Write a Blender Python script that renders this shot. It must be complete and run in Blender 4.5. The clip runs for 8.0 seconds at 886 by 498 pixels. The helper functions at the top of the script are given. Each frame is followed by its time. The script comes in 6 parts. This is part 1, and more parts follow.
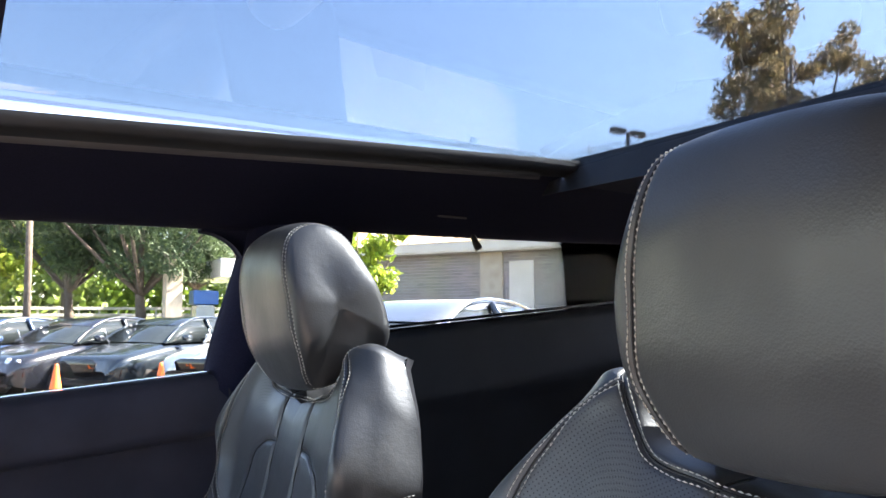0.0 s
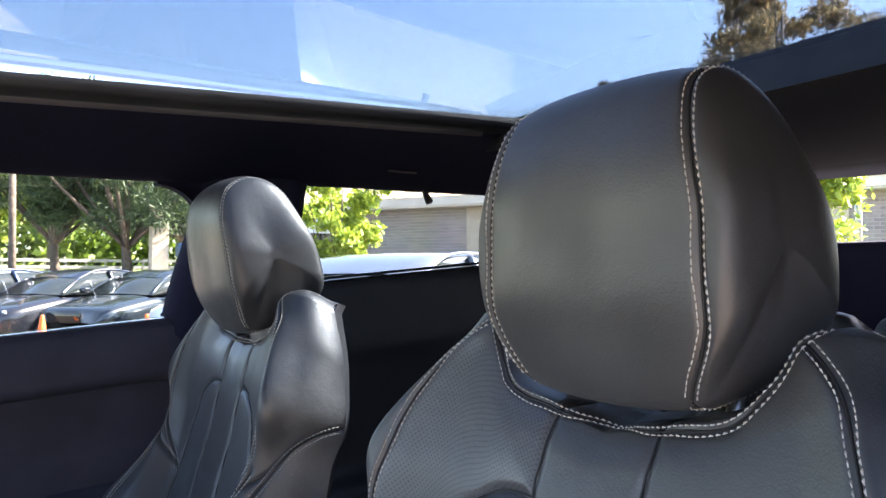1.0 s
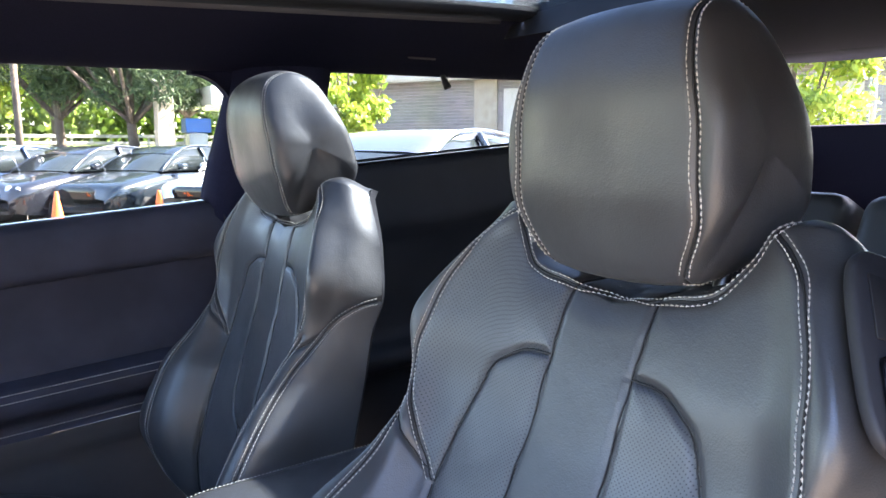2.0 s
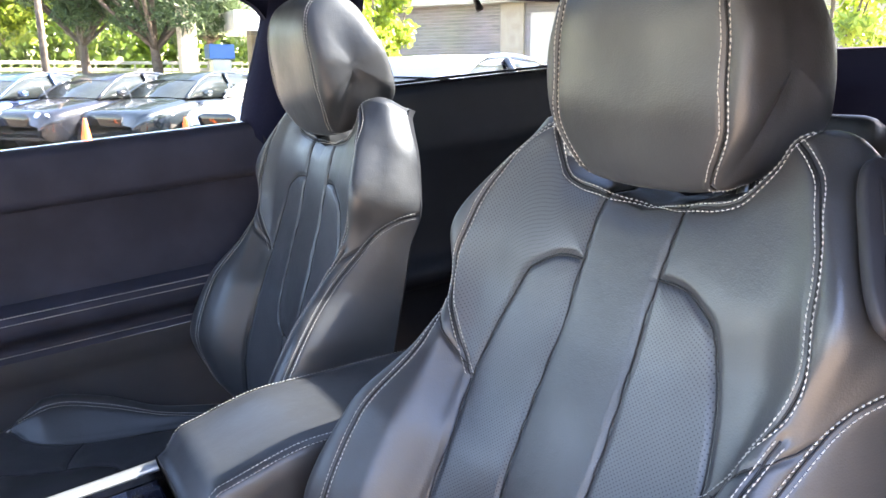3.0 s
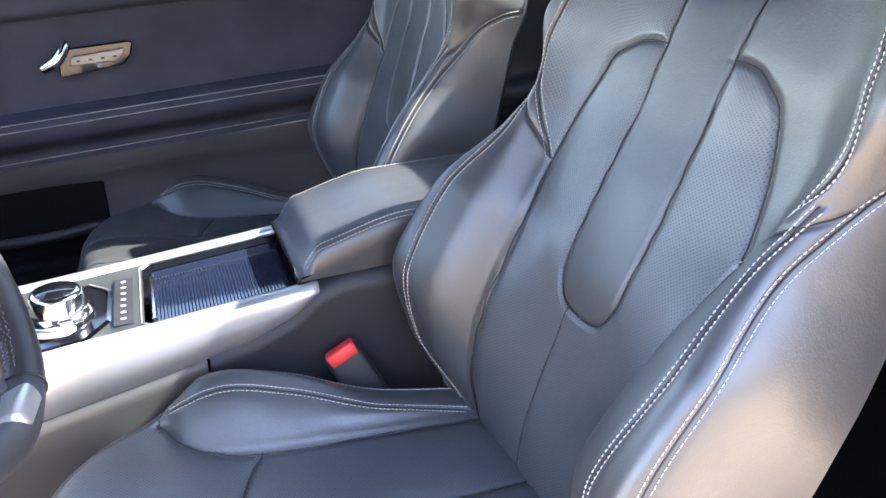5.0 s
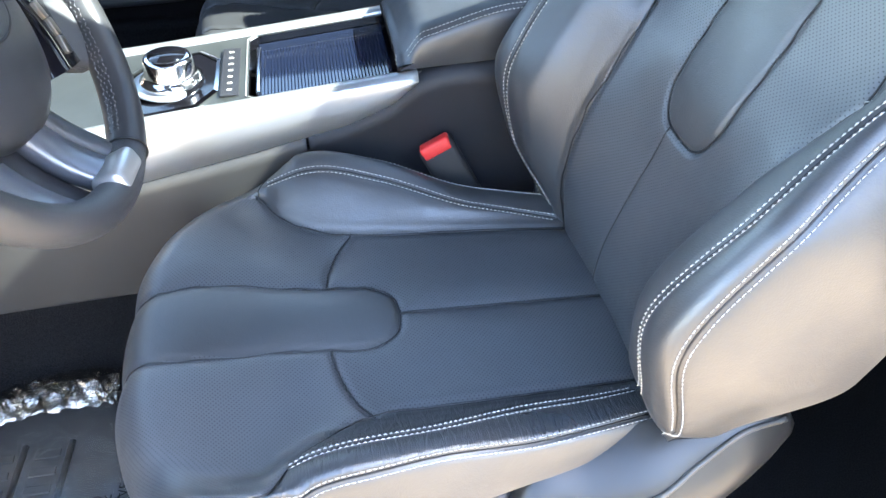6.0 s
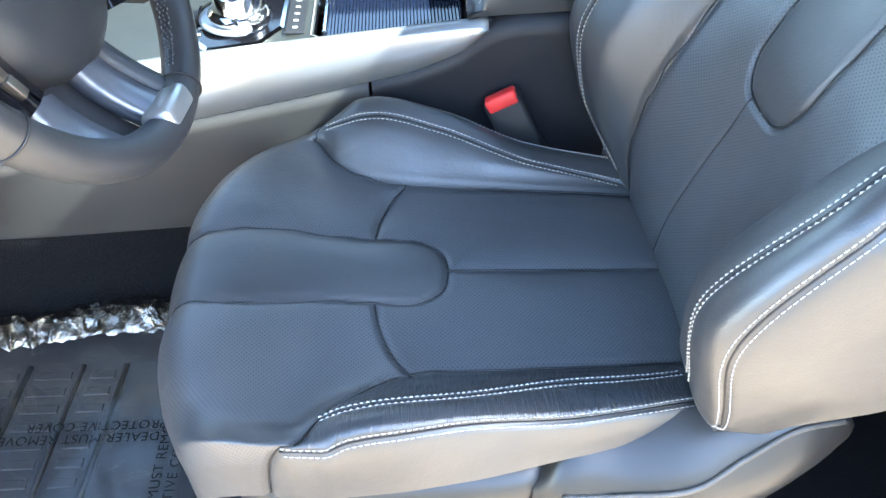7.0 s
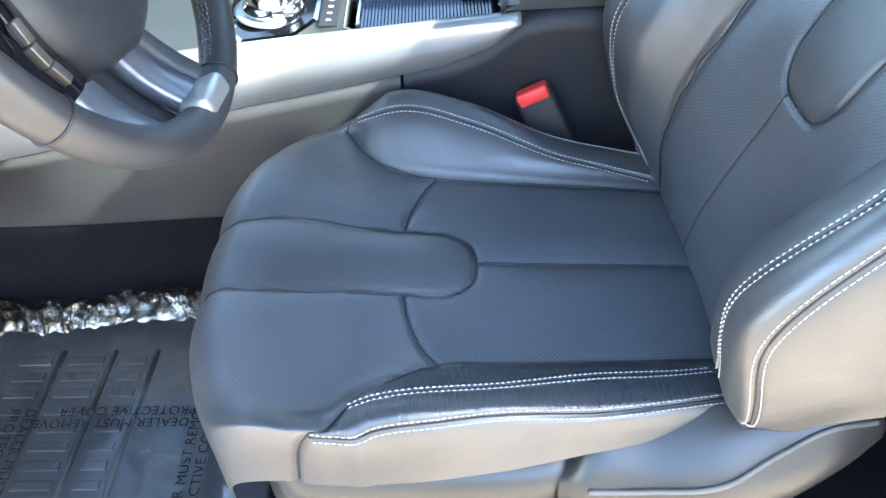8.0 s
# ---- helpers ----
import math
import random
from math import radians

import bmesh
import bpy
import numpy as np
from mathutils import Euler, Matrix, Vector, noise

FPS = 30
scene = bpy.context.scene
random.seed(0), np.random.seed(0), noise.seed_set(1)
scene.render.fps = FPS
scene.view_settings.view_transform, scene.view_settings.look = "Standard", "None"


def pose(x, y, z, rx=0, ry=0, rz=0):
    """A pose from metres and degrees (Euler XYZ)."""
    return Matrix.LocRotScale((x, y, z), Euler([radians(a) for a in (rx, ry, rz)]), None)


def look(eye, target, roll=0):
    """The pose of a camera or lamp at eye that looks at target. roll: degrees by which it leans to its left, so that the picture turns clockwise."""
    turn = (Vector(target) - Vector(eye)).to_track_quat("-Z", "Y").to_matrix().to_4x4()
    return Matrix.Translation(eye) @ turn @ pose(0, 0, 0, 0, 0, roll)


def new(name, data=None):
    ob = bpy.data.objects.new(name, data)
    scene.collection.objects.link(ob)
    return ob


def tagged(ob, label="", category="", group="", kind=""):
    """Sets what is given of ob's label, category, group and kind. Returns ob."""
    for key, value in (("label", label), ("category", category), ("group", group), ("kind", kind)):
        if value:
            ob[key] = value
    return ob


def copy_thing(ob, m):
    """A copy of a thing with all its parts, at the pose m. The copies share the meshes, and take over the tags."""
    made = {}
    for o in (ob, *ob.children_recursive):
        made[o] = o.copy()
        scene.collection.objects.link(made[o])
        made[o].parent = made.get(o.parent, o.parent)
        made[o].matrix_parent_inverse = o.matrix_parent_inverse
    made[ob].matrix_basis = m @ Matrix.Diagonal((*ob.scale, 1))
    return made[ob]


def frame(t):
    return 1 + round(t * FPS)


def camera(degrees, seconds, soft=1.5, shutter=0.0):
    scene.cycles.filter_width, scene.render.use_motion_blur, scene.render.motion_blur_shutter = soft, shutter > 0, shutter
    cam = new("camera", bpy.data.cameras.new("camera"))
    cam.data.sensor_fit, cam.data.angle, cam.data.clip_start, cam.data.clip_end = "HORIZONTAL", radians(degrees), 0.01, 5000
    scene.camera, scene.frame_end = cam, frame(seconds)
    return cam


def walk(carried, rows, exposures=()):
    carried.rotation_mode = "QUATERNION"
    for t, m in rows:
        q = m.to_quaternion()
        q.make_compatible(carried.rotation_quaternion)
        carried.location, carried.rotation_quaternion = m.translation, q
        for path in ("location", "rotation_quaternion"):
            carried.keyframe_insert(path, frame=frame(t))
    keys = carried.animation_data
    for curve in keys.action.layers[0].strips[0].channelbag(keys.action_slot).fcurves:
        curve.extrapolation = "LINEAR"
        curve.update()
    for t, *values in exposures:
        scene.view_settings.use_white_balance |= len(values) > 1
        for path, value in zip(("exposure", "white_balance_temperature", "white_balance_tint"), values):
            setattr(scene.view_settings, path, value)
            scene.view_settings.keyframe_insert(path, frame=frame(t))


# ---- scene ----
cam = camera(60.5, 8.0)

EXPO = [(0.0, 4.2, 6800, 22), (1.0, 4.2, 6700, 22), (1.5, 4.25, 6250, 16), (2.2, 4.9, 6700, 23), (3.5, 5.15, 7150, 23), (4.0, 5.25, 7150, 23), (5.5, 5.6, 7150, 16), (6.5, 5.58, 6600, 7), (8.0, 5.58, 6580, 6)]

PATH = [
    (0, (-0.066, -0.269, 0.945), (1.007, 1.408, 1.133), -0.3),
    (0.5, (-0.045, -0.312, 0.951), (1.047, 1.356, 1.105), -0.2),
    (1, (-0.033, -0.373, 0.937), (1.068, 1.296, 1.005), -0.0),
    (1.5, (-0.062, -0.41, 0.949), (1.038, 1.258, 0.866), 0.0),
    (2, (-0.113, -0.446, 0.958), (0.964, 1.219, 0.697), -0.2),
    (3.5, (-0.167, -0.498, 0.945), (0.799, 1.18, 0.444), -0.2),
    (4, (-0.177, -0.514, 0.947), (0.736, 1.17, 0.373), 0.0),
    (4.2, (-0.18, -0.524, 0.943), (0.707, 1.162, 0.335), 0.1),
    (5.3, (-0.137, -0.58, 0.897), (0.404, 1.073, -0.09), 0.4),
    (5.5, (-0.131, -0.58, 0.901), (0.334, 1.026, -0.197), 0.5),
    (6, (-0.114, -0.565, 0.91), (0.169, 0.92, -0.4), 1.1),
    (6.5, (-0.095, -0.547, 0.908), (0.066, 0.882, -0.482), 1.2),
    (7, (-0.09, -0.539, 0.903), (-0.002, 0.869, -0.514), 0.8),
    (7.5, (-0.094, -0.543, 0.901), (-0.044, 0.863, -0.52), 0.4),
    (8, (-0.096, -0.545, 0.901), (-0.071, 0.862, -0.521), -0.0),
]
walk(cam, [(t, look(eye, target, roll)) for t, eye, target, roll in PATH], EXPO)


# ---------------------------------------------------------------- world and sun
SUN_DIR = Vector((0.700, -0.160, 0.680)).normalized()
world = bpy.data.worlds.new("world")
scene.world = world
world.use_nodes = True
wn, wl = world.node_tree.nodes, world.node_tree.links
sky = wn.new("ShaderNodeTexSky")
sky.sky_type = "NISHITA"
sky.sun_disc = False
sky.sun_elevation = math.asin(SUN_DIR.z)
sky.sun_rotation = math.atan2(SUN_DIR.x, SUN_DIR.y)
sky.air_density, sky.dust_density, sky.ozone_density = 1.0, 0.7, 1.4
wn["Background"].inputs["Strength"].default_value = 0.072
wl.new(sky.outputs["Color"], wn["Background"].inputs["Color"])
sun_data = bpy.data.lights.new("sun", "SUN")
sun_data.energy, sun_data.angle, sun_data.color = 5.0, radians(0.53), (1.0, 0.94, 0.85)
sun = new("sun", sun_data)
sun.matrix_world = look(SUN_DIR * 60, (0, 0, 0))

# ---------------------------------------------------------------- materials


def material(name, colour, rough=0.5, metal=0.0, spec=0.5):
    m = bpy.data.materials.new(name)
    m.use_nodes = True
    b = m.node_tree.nodes["Principled BSDF"]
    b.inputs["Base Color"].default_value = (*colour, 1)
    b.inputs["Roughness"].default_value = rough
    b.inputs["Metallic"].default_value = metal
    b.inputs["Specular IOR Level"].default_value = spec
    return m, m.node_tree.nodes, m.node_tree.links, b


def vary(m_tuple, scale, low, high, target="Base Color", detail=4, coords="Object"):
    """Noise between two values or colours on one input."""
    m, n, l, b = m_tuple
    tc = n.new("ShaderNodeTexCoord")
    tx = n.new("ShaderNodeTexNoise")
    tx.inputs["Scale"].default_value, tx.inputs["Detail"].default_value = scale, detail
    l.new(tc.outputs[coords], tx.inputs["Vector"])
    ramp = n.new("ShaderNodeValToRGB")
    ramp.color_ramp.elements[0].position, ramp.color_ramp.elements[1].position = 0.35, 0.68
    as4 = lambda c: (*c, 1) if isinstance(c, tuple) else (c, c, c, 1)
    ramp.color_ramp.elements[0].color, ramp.color_ramp.elements[1].color = as4(low), as4(high)
    l.new(tx.outputs["Fac"], ramp.inputs["Fac"])
    l.new(ramp.outputs["Color"], b.inputs[target])
    return tx


def relief(m_tuple, height, strength, distance, before=None):
    m, n, l, b = m_tuple
    bump = n.new("ShaderNodeBump")
    bump.inputs["Strength"].default_value, bump.inputs["Distance"].default_value = strength, distance
    l.new(height, bump.inputs["Height"])
    if before:
        l.new(before.outputs["Normal"], bump.inputs["Normal"])
    l.new(bump.outputs["Normal"], b.inputs["Normal"])
    return bump


def leather(name, colour, worn, rough, holes=False, grain=600):
    t = material(name, colour, rough, 0, 1.0)
    m, n, l, b = t
    vary(t, 6, colour, worn)
    vary(t, 14, rough - 0.06, rough + 0.1, "Roughness")
    tc = n.new("ShaderNodeTexCoord")
    vor = n.new("ShaderNodeTexVoronoi")
    vor.inputs["Scale"].default_value = grain
    l.new(tc.outputs["Object"], vor.inputs["Vector"])
    g = relief(t, vor.outputs["Distance"], 0.20, 0.0006)
    wr = n.new("ShaderNodeTexNoise")
    wr.inputs["Scale"].default_value, wr.inputs["Detail"].default_value = 38, 6
    l.new(tc.outputs["Object"], wr.inputs["Vector"])
    g2 = relief(t, wr.outputs["Fac"], 0.18, 0.004, g)
    if holes:
        # staggered punched holes on the panel's own metres
        uv = n.new("ShaderNodeUVMap")
        sep = n.new("ShaderNodeSeparateXYZ")
        l.new(uv.outputs["UV"], sep.inputs["Vector"])

        def math_node(op, a, c):
            k = n.new("ShaderNodeMath")
            k.operation = op
            for i, v in enumerate((a, c)):
                if v is None:
                    continue
                if isinstance(v, (int, float)):
                    k.inputs[i].default_value = v
                else:
                    l.new(v, k.inputs[i])
            return k.outputs[0]

        pitch = 0.0047
        a = math_node("MULTIPLY", sep.outputs["X"], 1 / pitch)
        c = math_node("MULTIPLY", sep.outputs["Y"], 1 / pitch)
        p, q = math_node("ADD", a, c), math_node("SUBTRACT", a, c)
        fp = math_node("SUBTRACT", math_node("FRACT", p, None), 0.5)
        fq = math_node("SUBTRACT", math_node("FRACT", q, None), 0.5)
        d = math_node("SQRT", math_node("ADD", math_node("MULTIPLY", fp, fp), math_node("MULTIPLY", fq, fq)), None)
        hole = math_node("MULTIPLY", math_node("SUBTRACT", 0.25, d), 5.0)
        hole.node.use_clamp = True
        mix = n.new("ShaderNodeMix")
        mix.data_type = "RGBA"
        old = b.inputs["Base Color"].links[0].from_socket
        l.new(hole, mix.inputs["Factor"])
        l.new(old, mix.inputs[6])
        mix.inputs[7].default_value = (0.020, 0.020, 0.022, 1)
        l.new(mix.outputs[2], b.inputs["Base Color"])
        sp = math_node("MULTIPLY_ADD", hole, -0.7)
        sp.node.inputs[2].default_value = 1.0
        l.new(sp, b.inputs["Specular IOR Level"])
        relief(t, hole, -0.2, 0.0006, g2)
    return m


M_LEATHER = leather("black_leather", (0.030, 0.031, 0.033), (0.041, 0.042, 0.044), 0.40)
M_PERF = leather("perforated_leather", (0.044, 0.046, 0.050), (0.060, 0.062, 0.066), 0.40, True)
t = material("white_thread", (0.46, 0.45, 0.42), 0.9)
vary(t, 300, (0.38, 0.37, 0.34), (0.54, 0.53, 0.49))
M_THREAD = t[0]
t = material("grey_thread", (0.09, 0.09, 0.09), 0.8)
vary(t, 300, (0.07, 0.07, 0.07), (0.12, 0.12, 0.12))
M_GREYTHREAD = t[0]
t = material("dark_grey_plastic", (0.017, 0.017, 0.02), 0.55)
tx = vary(t, 9, (0.014, 0.014, 0.017), (0.021, 0.021, 0.025))
vor = t[1].new("ShaderNodeTexVoronoi")
vor.inputs["Scale"].default_value = 700
relief(t, vor.outputs["Distance"], 0.2, 0.0006)
M_PLASTIC = t[0]
t = material("soft_black_door_trim", (0.009, 0.009, 0.012), 0.6, 0, 0.22)
tx = vary(t, 11, (0.038, 0.040, 0.058), (0.052, 0.054, 0.078))
vor = t[1].new("ShaderNodeTexVoronoi")
vor.inputs["Scale"].default_value = 700
relief(t, vor.outputs["Distance"], 0.2, 0.0006)
M_DOOR = t[0]
t = material("grey_plastic", (0.044, 0.042, 0.040), 0.5)
vary(t, 7, (0.038, 0.036, 0.034), (0.050, 0.048, 0.045))
M_GREYPLASTIC = t[0]
t = material("mauve_grey_door_panel", (0.085, 0.08, 0.082), 0.6)
vary(t, 7, (0.075, 0.070, 0.073), (0.095, 0.09, 0.092))
M_DOORLOW = t[0]
# Dark cloth, with some lens haze painted in as a lighter, bluer base
t = material("dark_headliner", (0.016, 0.017, 0.036), 0.95, 0, 0.1)
tx = vary(t, 400, (0.014, 0.015, 0.031), (0.019, 0.020, 0.043))
relief(t, tx.outputs["Fac"], 0.15, 0.001)
M_LINER = t[0]
t = material("silver_trim", (0.50, 0.50, 0.49), 0.38, 0.7)
vary(t, 25, 0.28, 0.38, "Roughness")
M_SILVER = t[0]
t = material("chrome", (0.82, 0.82, 0.83), 0.12, 1.0)
M_CHROME = t[0]
t = material("dull_steel", (0.22, 0.22, 0.22), 0.35, 0.9)
M_STEEL = t[0]
t = material("gloss_black", (0.006, 0.006, 0.008), 0.06)
M_GLOSS = t[0]
t = material("matt_black", (0.012, 0.012, 0.013), 0.6)
vary(t, 12, (0.01, 0.01, 0.011), (0.018, 0.018, 0.019))
M_BLACK = t[0]
t = material("red_plastic", (0.75, 0.03, 0.03), 0.4)
vary(t, 40, (0.7, 0.025, 0.025), (0.8, 0.045, 0.04))
M_RED = t[0]
t = material("black_carpet", (0.009, 0.009, 0.01), 1.0, 0, 0.05)
tx = vary(t, 500, (0.005, 0.005, 0.006), (0.015, 0.015, 0.016))
relief(t, tx.outputs["Fac"], 0.7, 0.004)
M_CARPET = t[0]

# creased leather: stretched wrinkles across the bolster
M_CREASED = leather("creased_leather", (0.022, 0.023, 0.025), (0.032, 0.033, 0.036), 0.33)
n, l, b = M_CREASED.node_tree.nodes, M_CREASED.node_tree.links, M_CREASED.node_tree.nodes["Principled BSDF"]
uvn, mp, nz = n.new("ShaderNodeUVMap"), n.new("ShaderNodeMapping"), n.new("ShaderNodeTexNoise")
mp.inputs["Scale"].default_value, mp.inputs["Rotation"].default_value = (26, 150, 1), (0, 0, -0.75)
nz.inputs["Scale"].default_value, nz.inputs["Detail"].default_value, nz.inputs["Distortion"].default_value = 1.0, 5, 1.2
l.new(uvn.outputs["UV"], mp.inputs["Vector"])
l.new(mp.outputs["Vector"], nz.inputs["Vector"])
bp = n.new("ShaderNodeBump")
bp.inputs["Strength"].default_value, bp.inputs["Distance"].default_value = 0.5, 0.004
l.new(nz.outputs["Fac"], bp.inputs["Height"])
l.new(b.inputs["Normal"].links[0].from_socket, bp.inputs["Normal"])
l.new(bp.outputs["Normal"], b.inputs["Normal"])


def glass_material(name, tint, gloss_weight=1.0):
    m = bpy.data.materials.new(name)
    m.use_nodes = True
    n, l = m.node_tree.nodes, m.node_tree.links
    n.remove(n["Principled BSDF"])
    tr, gl, mix = n.new("ShaderNodeBsdfTransparent"), n.new("ShaderNodeBsdfGlossy"), n.new("ShaderNodeMixShader")
    fr = n.new("ShaderNodeFresnel")
    fr.inputs["IOR"].default_value = 1.5
    tr.inputs["Color"].default_value = (*tint, 1)
    gl.inputs["Roughness"].default_value = 0.0
    gl.inputs["Color"].default_value = (gloss_weight,) * 3 + (1,)
    l.new(fr.outputs["Fac"], mix.inputs["Fac"])
    l.new(tr.outputs["BSDF"], mix.inputs[1])
    l.new(gl.outputs["BSDF"], mix.inputs[2])
    l.new(mix.outputs["Shader"], n["Material Output"].inputs["Surface"])
    return m


M_GLASS = glass_material("tinted_window_glass", (0.74, 0.76, 0.74), 0.25)
M_CLEAR = glass_material("clear_windscreen_glass", (0.44, 0.47, 0.46))
M_ROOFGLASS = glass_material("tinted_roof_glass", (0.385, 0.425, 0.445), 1.0)

# ---------------------------------------------------------------- mesh helpers


def part(name, bm, mat, parent=None, label="", smooth=True):
    me = bpy.data.meshes.new(name)
    if isinstance(bm, tuple):
        me.from_pydata([tuple(map(float, v)) for v in bm[0]], [], [tuple(map(int, f)) for f in bm[1]])
    else:
        bmesh.ops.recalc_face_normals(bm, faces=bm.faces)
        bm.to_mesh(me)
        bm.free()
    for p in me.polygons:
        p.use_smooth = smooth
    me.materials.append(mat)
    ob = new(name, me)
    if parent:
        ob.parent = parent
    if label:
        tagged(ob, label)
    return ob


def empty(name, label, category, group="", kind="", at=(0, 0, 0)):
    ob = new(name)
    ob.location = at
    return tagged(ob, label, category, group, kind)


def smoothstep(a, b, x):
    t = np.clip((np.asarray(x, float) - a) / (b - a), 0, 1)
    return t * t * (3 - 2 * t)


def spline(points, n):
    """Catmull-Rom through the points, n samples evenly by length."""
    p = np.array(points, float)
    q = np.vstack([2 * p[0] - p[1], p, 2 * p[-1] - p[-2]])
    out = []
    for i in range(len(p) - 1):
        a, b, c, d = q[i : i + 4]
        for s in np.linspace(0, 1, 24, endpoint=False):
            out.append(0.5 * (2 * b + (c - a) * s + (2 * a - 5 * b + 4 * c - d) * s * s + (3 * b - a - 3 * c + d) * s ** 3))
    out.append(p[-1])
    out = np.array(out)
    d = np.r_[0, np.cumsum(np.linalg.norm(np.diff(out, axis=0), axis=1))]
    at = np.linspace(0, d[-1], n)
    return np.stack([np.interp(at, d, out[:, k]) for k in range(out.shape[1])], 1)


def grid_faces(ni, nj, close_j=False, keep=None):
    faces = []
    for i in range(ni - 1):
        for j in range(nj if close_j else nj - 1):
            k = (j + 1) % nj
            if keep is None or keep[i, j]:
                faces.append((i * nj + j, i * nj + k, (i + 1) * nj + k, (i + 1) * nj + j))
    return faces


def box_bm(bm, lo, hi, bevel=0.0, segments=2, matrix=None):
    lo, hi = Vector(lo), Vector(hi)
    g = bmesh.ops.create_cube(bm, size=1.0)
    vs = g["verts"]
    for v in vs:
        v.co = Vector((lo[i] + (v.co[i] + 0.5) * (hi[i] - lo[i]) for i in range(3)))
    if bevel > 0:
        es = list({e for v in vs for e in v.link_edges})
        r = bmesh.ops.bevel(bm, geom=es, offset=bevel, segments=segments, affect="EDGES", profile=0.5)
        vs = list({v for f in r["faces"] for v in f.verts} | {v for v in vs if v.is_valid})
    if matrix is not None:
        bmesh.ops.transform(bm, matrix=matrix, verts=vs)
    return bm


def box(name, lo, hi, mat, parent=None, bevel=0.004, label="", matrix=None, smooth=False):
    bm = bmesh.new()
    box_bm(bm, lo, hi, bevel, 2, matrix)
    return part(name, bm, mat, parent, label, smooth)


def tube(points, radius, sides=10, n=None, caps=True):
    """Vertices and faces of a round bar along the points; radius may be a number or one per sample."""
    p = spline(points, n) if n else np.array(points, float)
    r = np.atleast_1d(np.asarray(radius, float))
    r = np.interp(np.linspace(0, 1, len(p)), np.linspace(0, 1, len(r)), r) if len(r) > 1 else np.full(len(p), r[0])
    tang = np.gradient(p, axis=0)
    tang /= np.linalg.norm(tang, axis=1)[:, None] + 1e-12
    up = np.array((0.0, 0.0, 1.0)) if abs(tang[0, 2]) < 0.9 else np.array((1.0, 0.0, 0.0))
    verts = []
    side = np.cross(tang[0], up)
    for i in range(len(p)):
        side = side - tang[i] * (side @ tang[i])
        side /= np.linalg.norm(side) + 1e-12
        other = np.cross(tang[i], side)
        for k in range(sides):
            a = 2 * math.pi * k / sides
            verts.append(p[i] + r[i] * (math.cos(a) * side + math.sin(a) * other))
    faces = grid_faces(len(p), sides, True)
    if caps:
        faces += [tuple(range(sides))[::-1], tuple((len(p) - 1) * sides + k for k in range(sides))]
    return np.array(verts), faces


def joined(pieces):
    verts, faces, at = [], [], 0
    for v, f in pieces:
        verts.append(np.asarray(v))
        faces += [tuple(i + at for i in q) for q in f]
        at += len(v)
    return np.vstack(verts), faces


def lathe(profile, sides=32):
    """Round body about z from (radius, z) pairs."""
    verts = [(r * math.cos(2 * math.pi * k / sides), r * math.sin(2 * math.pi * k / sides), z) for r, z in profile for k in range(sides)]
    return np.array(verts), grid_faces(len(profile), sides, True) + [tuple(range(sides))[::-1], tuple((len(profile) - 1) * sides + k for k in range(sides))]


def extrude_outline(outline, depth, axis="y", bevel=0.0, at=0.0):
    """A slab from a flat outline (two coordinates) with its thickness along one axis."""
    bm = bmesh.new()
    put = {"y": lambda a, b: (a, at, b), "x": lambda a, b: (at, a, b), "z": lambda a, b: (a, b, at)}[axis]
    f = bm.faces.new([bm.verts.new(put(a, b)) for a, b in outline])
    r = bmesh.ops.extrude_face_region(bm, geom=[f])
    off = {"y": (0, depth, 0), "x": (depth, 0, 0), "z": (0, 0, depth)}[axis]
    bmesh.ops.translate(bm, vec=off, verts=[v for v in r["geom"] if isinstance(v, bmesh.types.BMVert)])
    if bevel:
        bmesh.ops.bevel(bm, geom=[e for e in bm.edges if len(e.link_faces) == 2 and e.calc_face_angle(0) > 0.7], offset=bevel, segments=2, affect="EDGES", profile=0.5)
    return bm

# ---------------------------------------------------------------- leather surfaces with seams


def hermite(xs, ys, x):
    """Smooth curve through (xs, ys) with gentle tangents, at x."""
    xs, ys, x = np.array(xs, float), np.array(ys, float), np.asarray(x, float)
    slope = np.diff(ys) / np.diff(xs)
    tang = np.r_[slope[0], [0 if a * b <= 0 else 2 * a * b / (a + b) for a, b in zip(slope[:-1], slope[1:])], slope[-1]]
    i = np.clip(np.searchsorted(xs, x) - 1, 0, len(xs) - 2)
    h = xs[i + 1] - xs[i]
    t = np.clip((x - xs[i]) / h, 0, 1)
    return (2 * t**3 - 3 * t**2 + 1) * ys[i] + (t**3 - 2 * t**2 + t) * h * tang[i] + (3 * t**2 - 2 * t**3) * ys[i + 1] + (t**3 - t**2) * h * tang[i + 1]


KNOTS = (0.0, 0.42, 0.6, 0.8, 1.0)


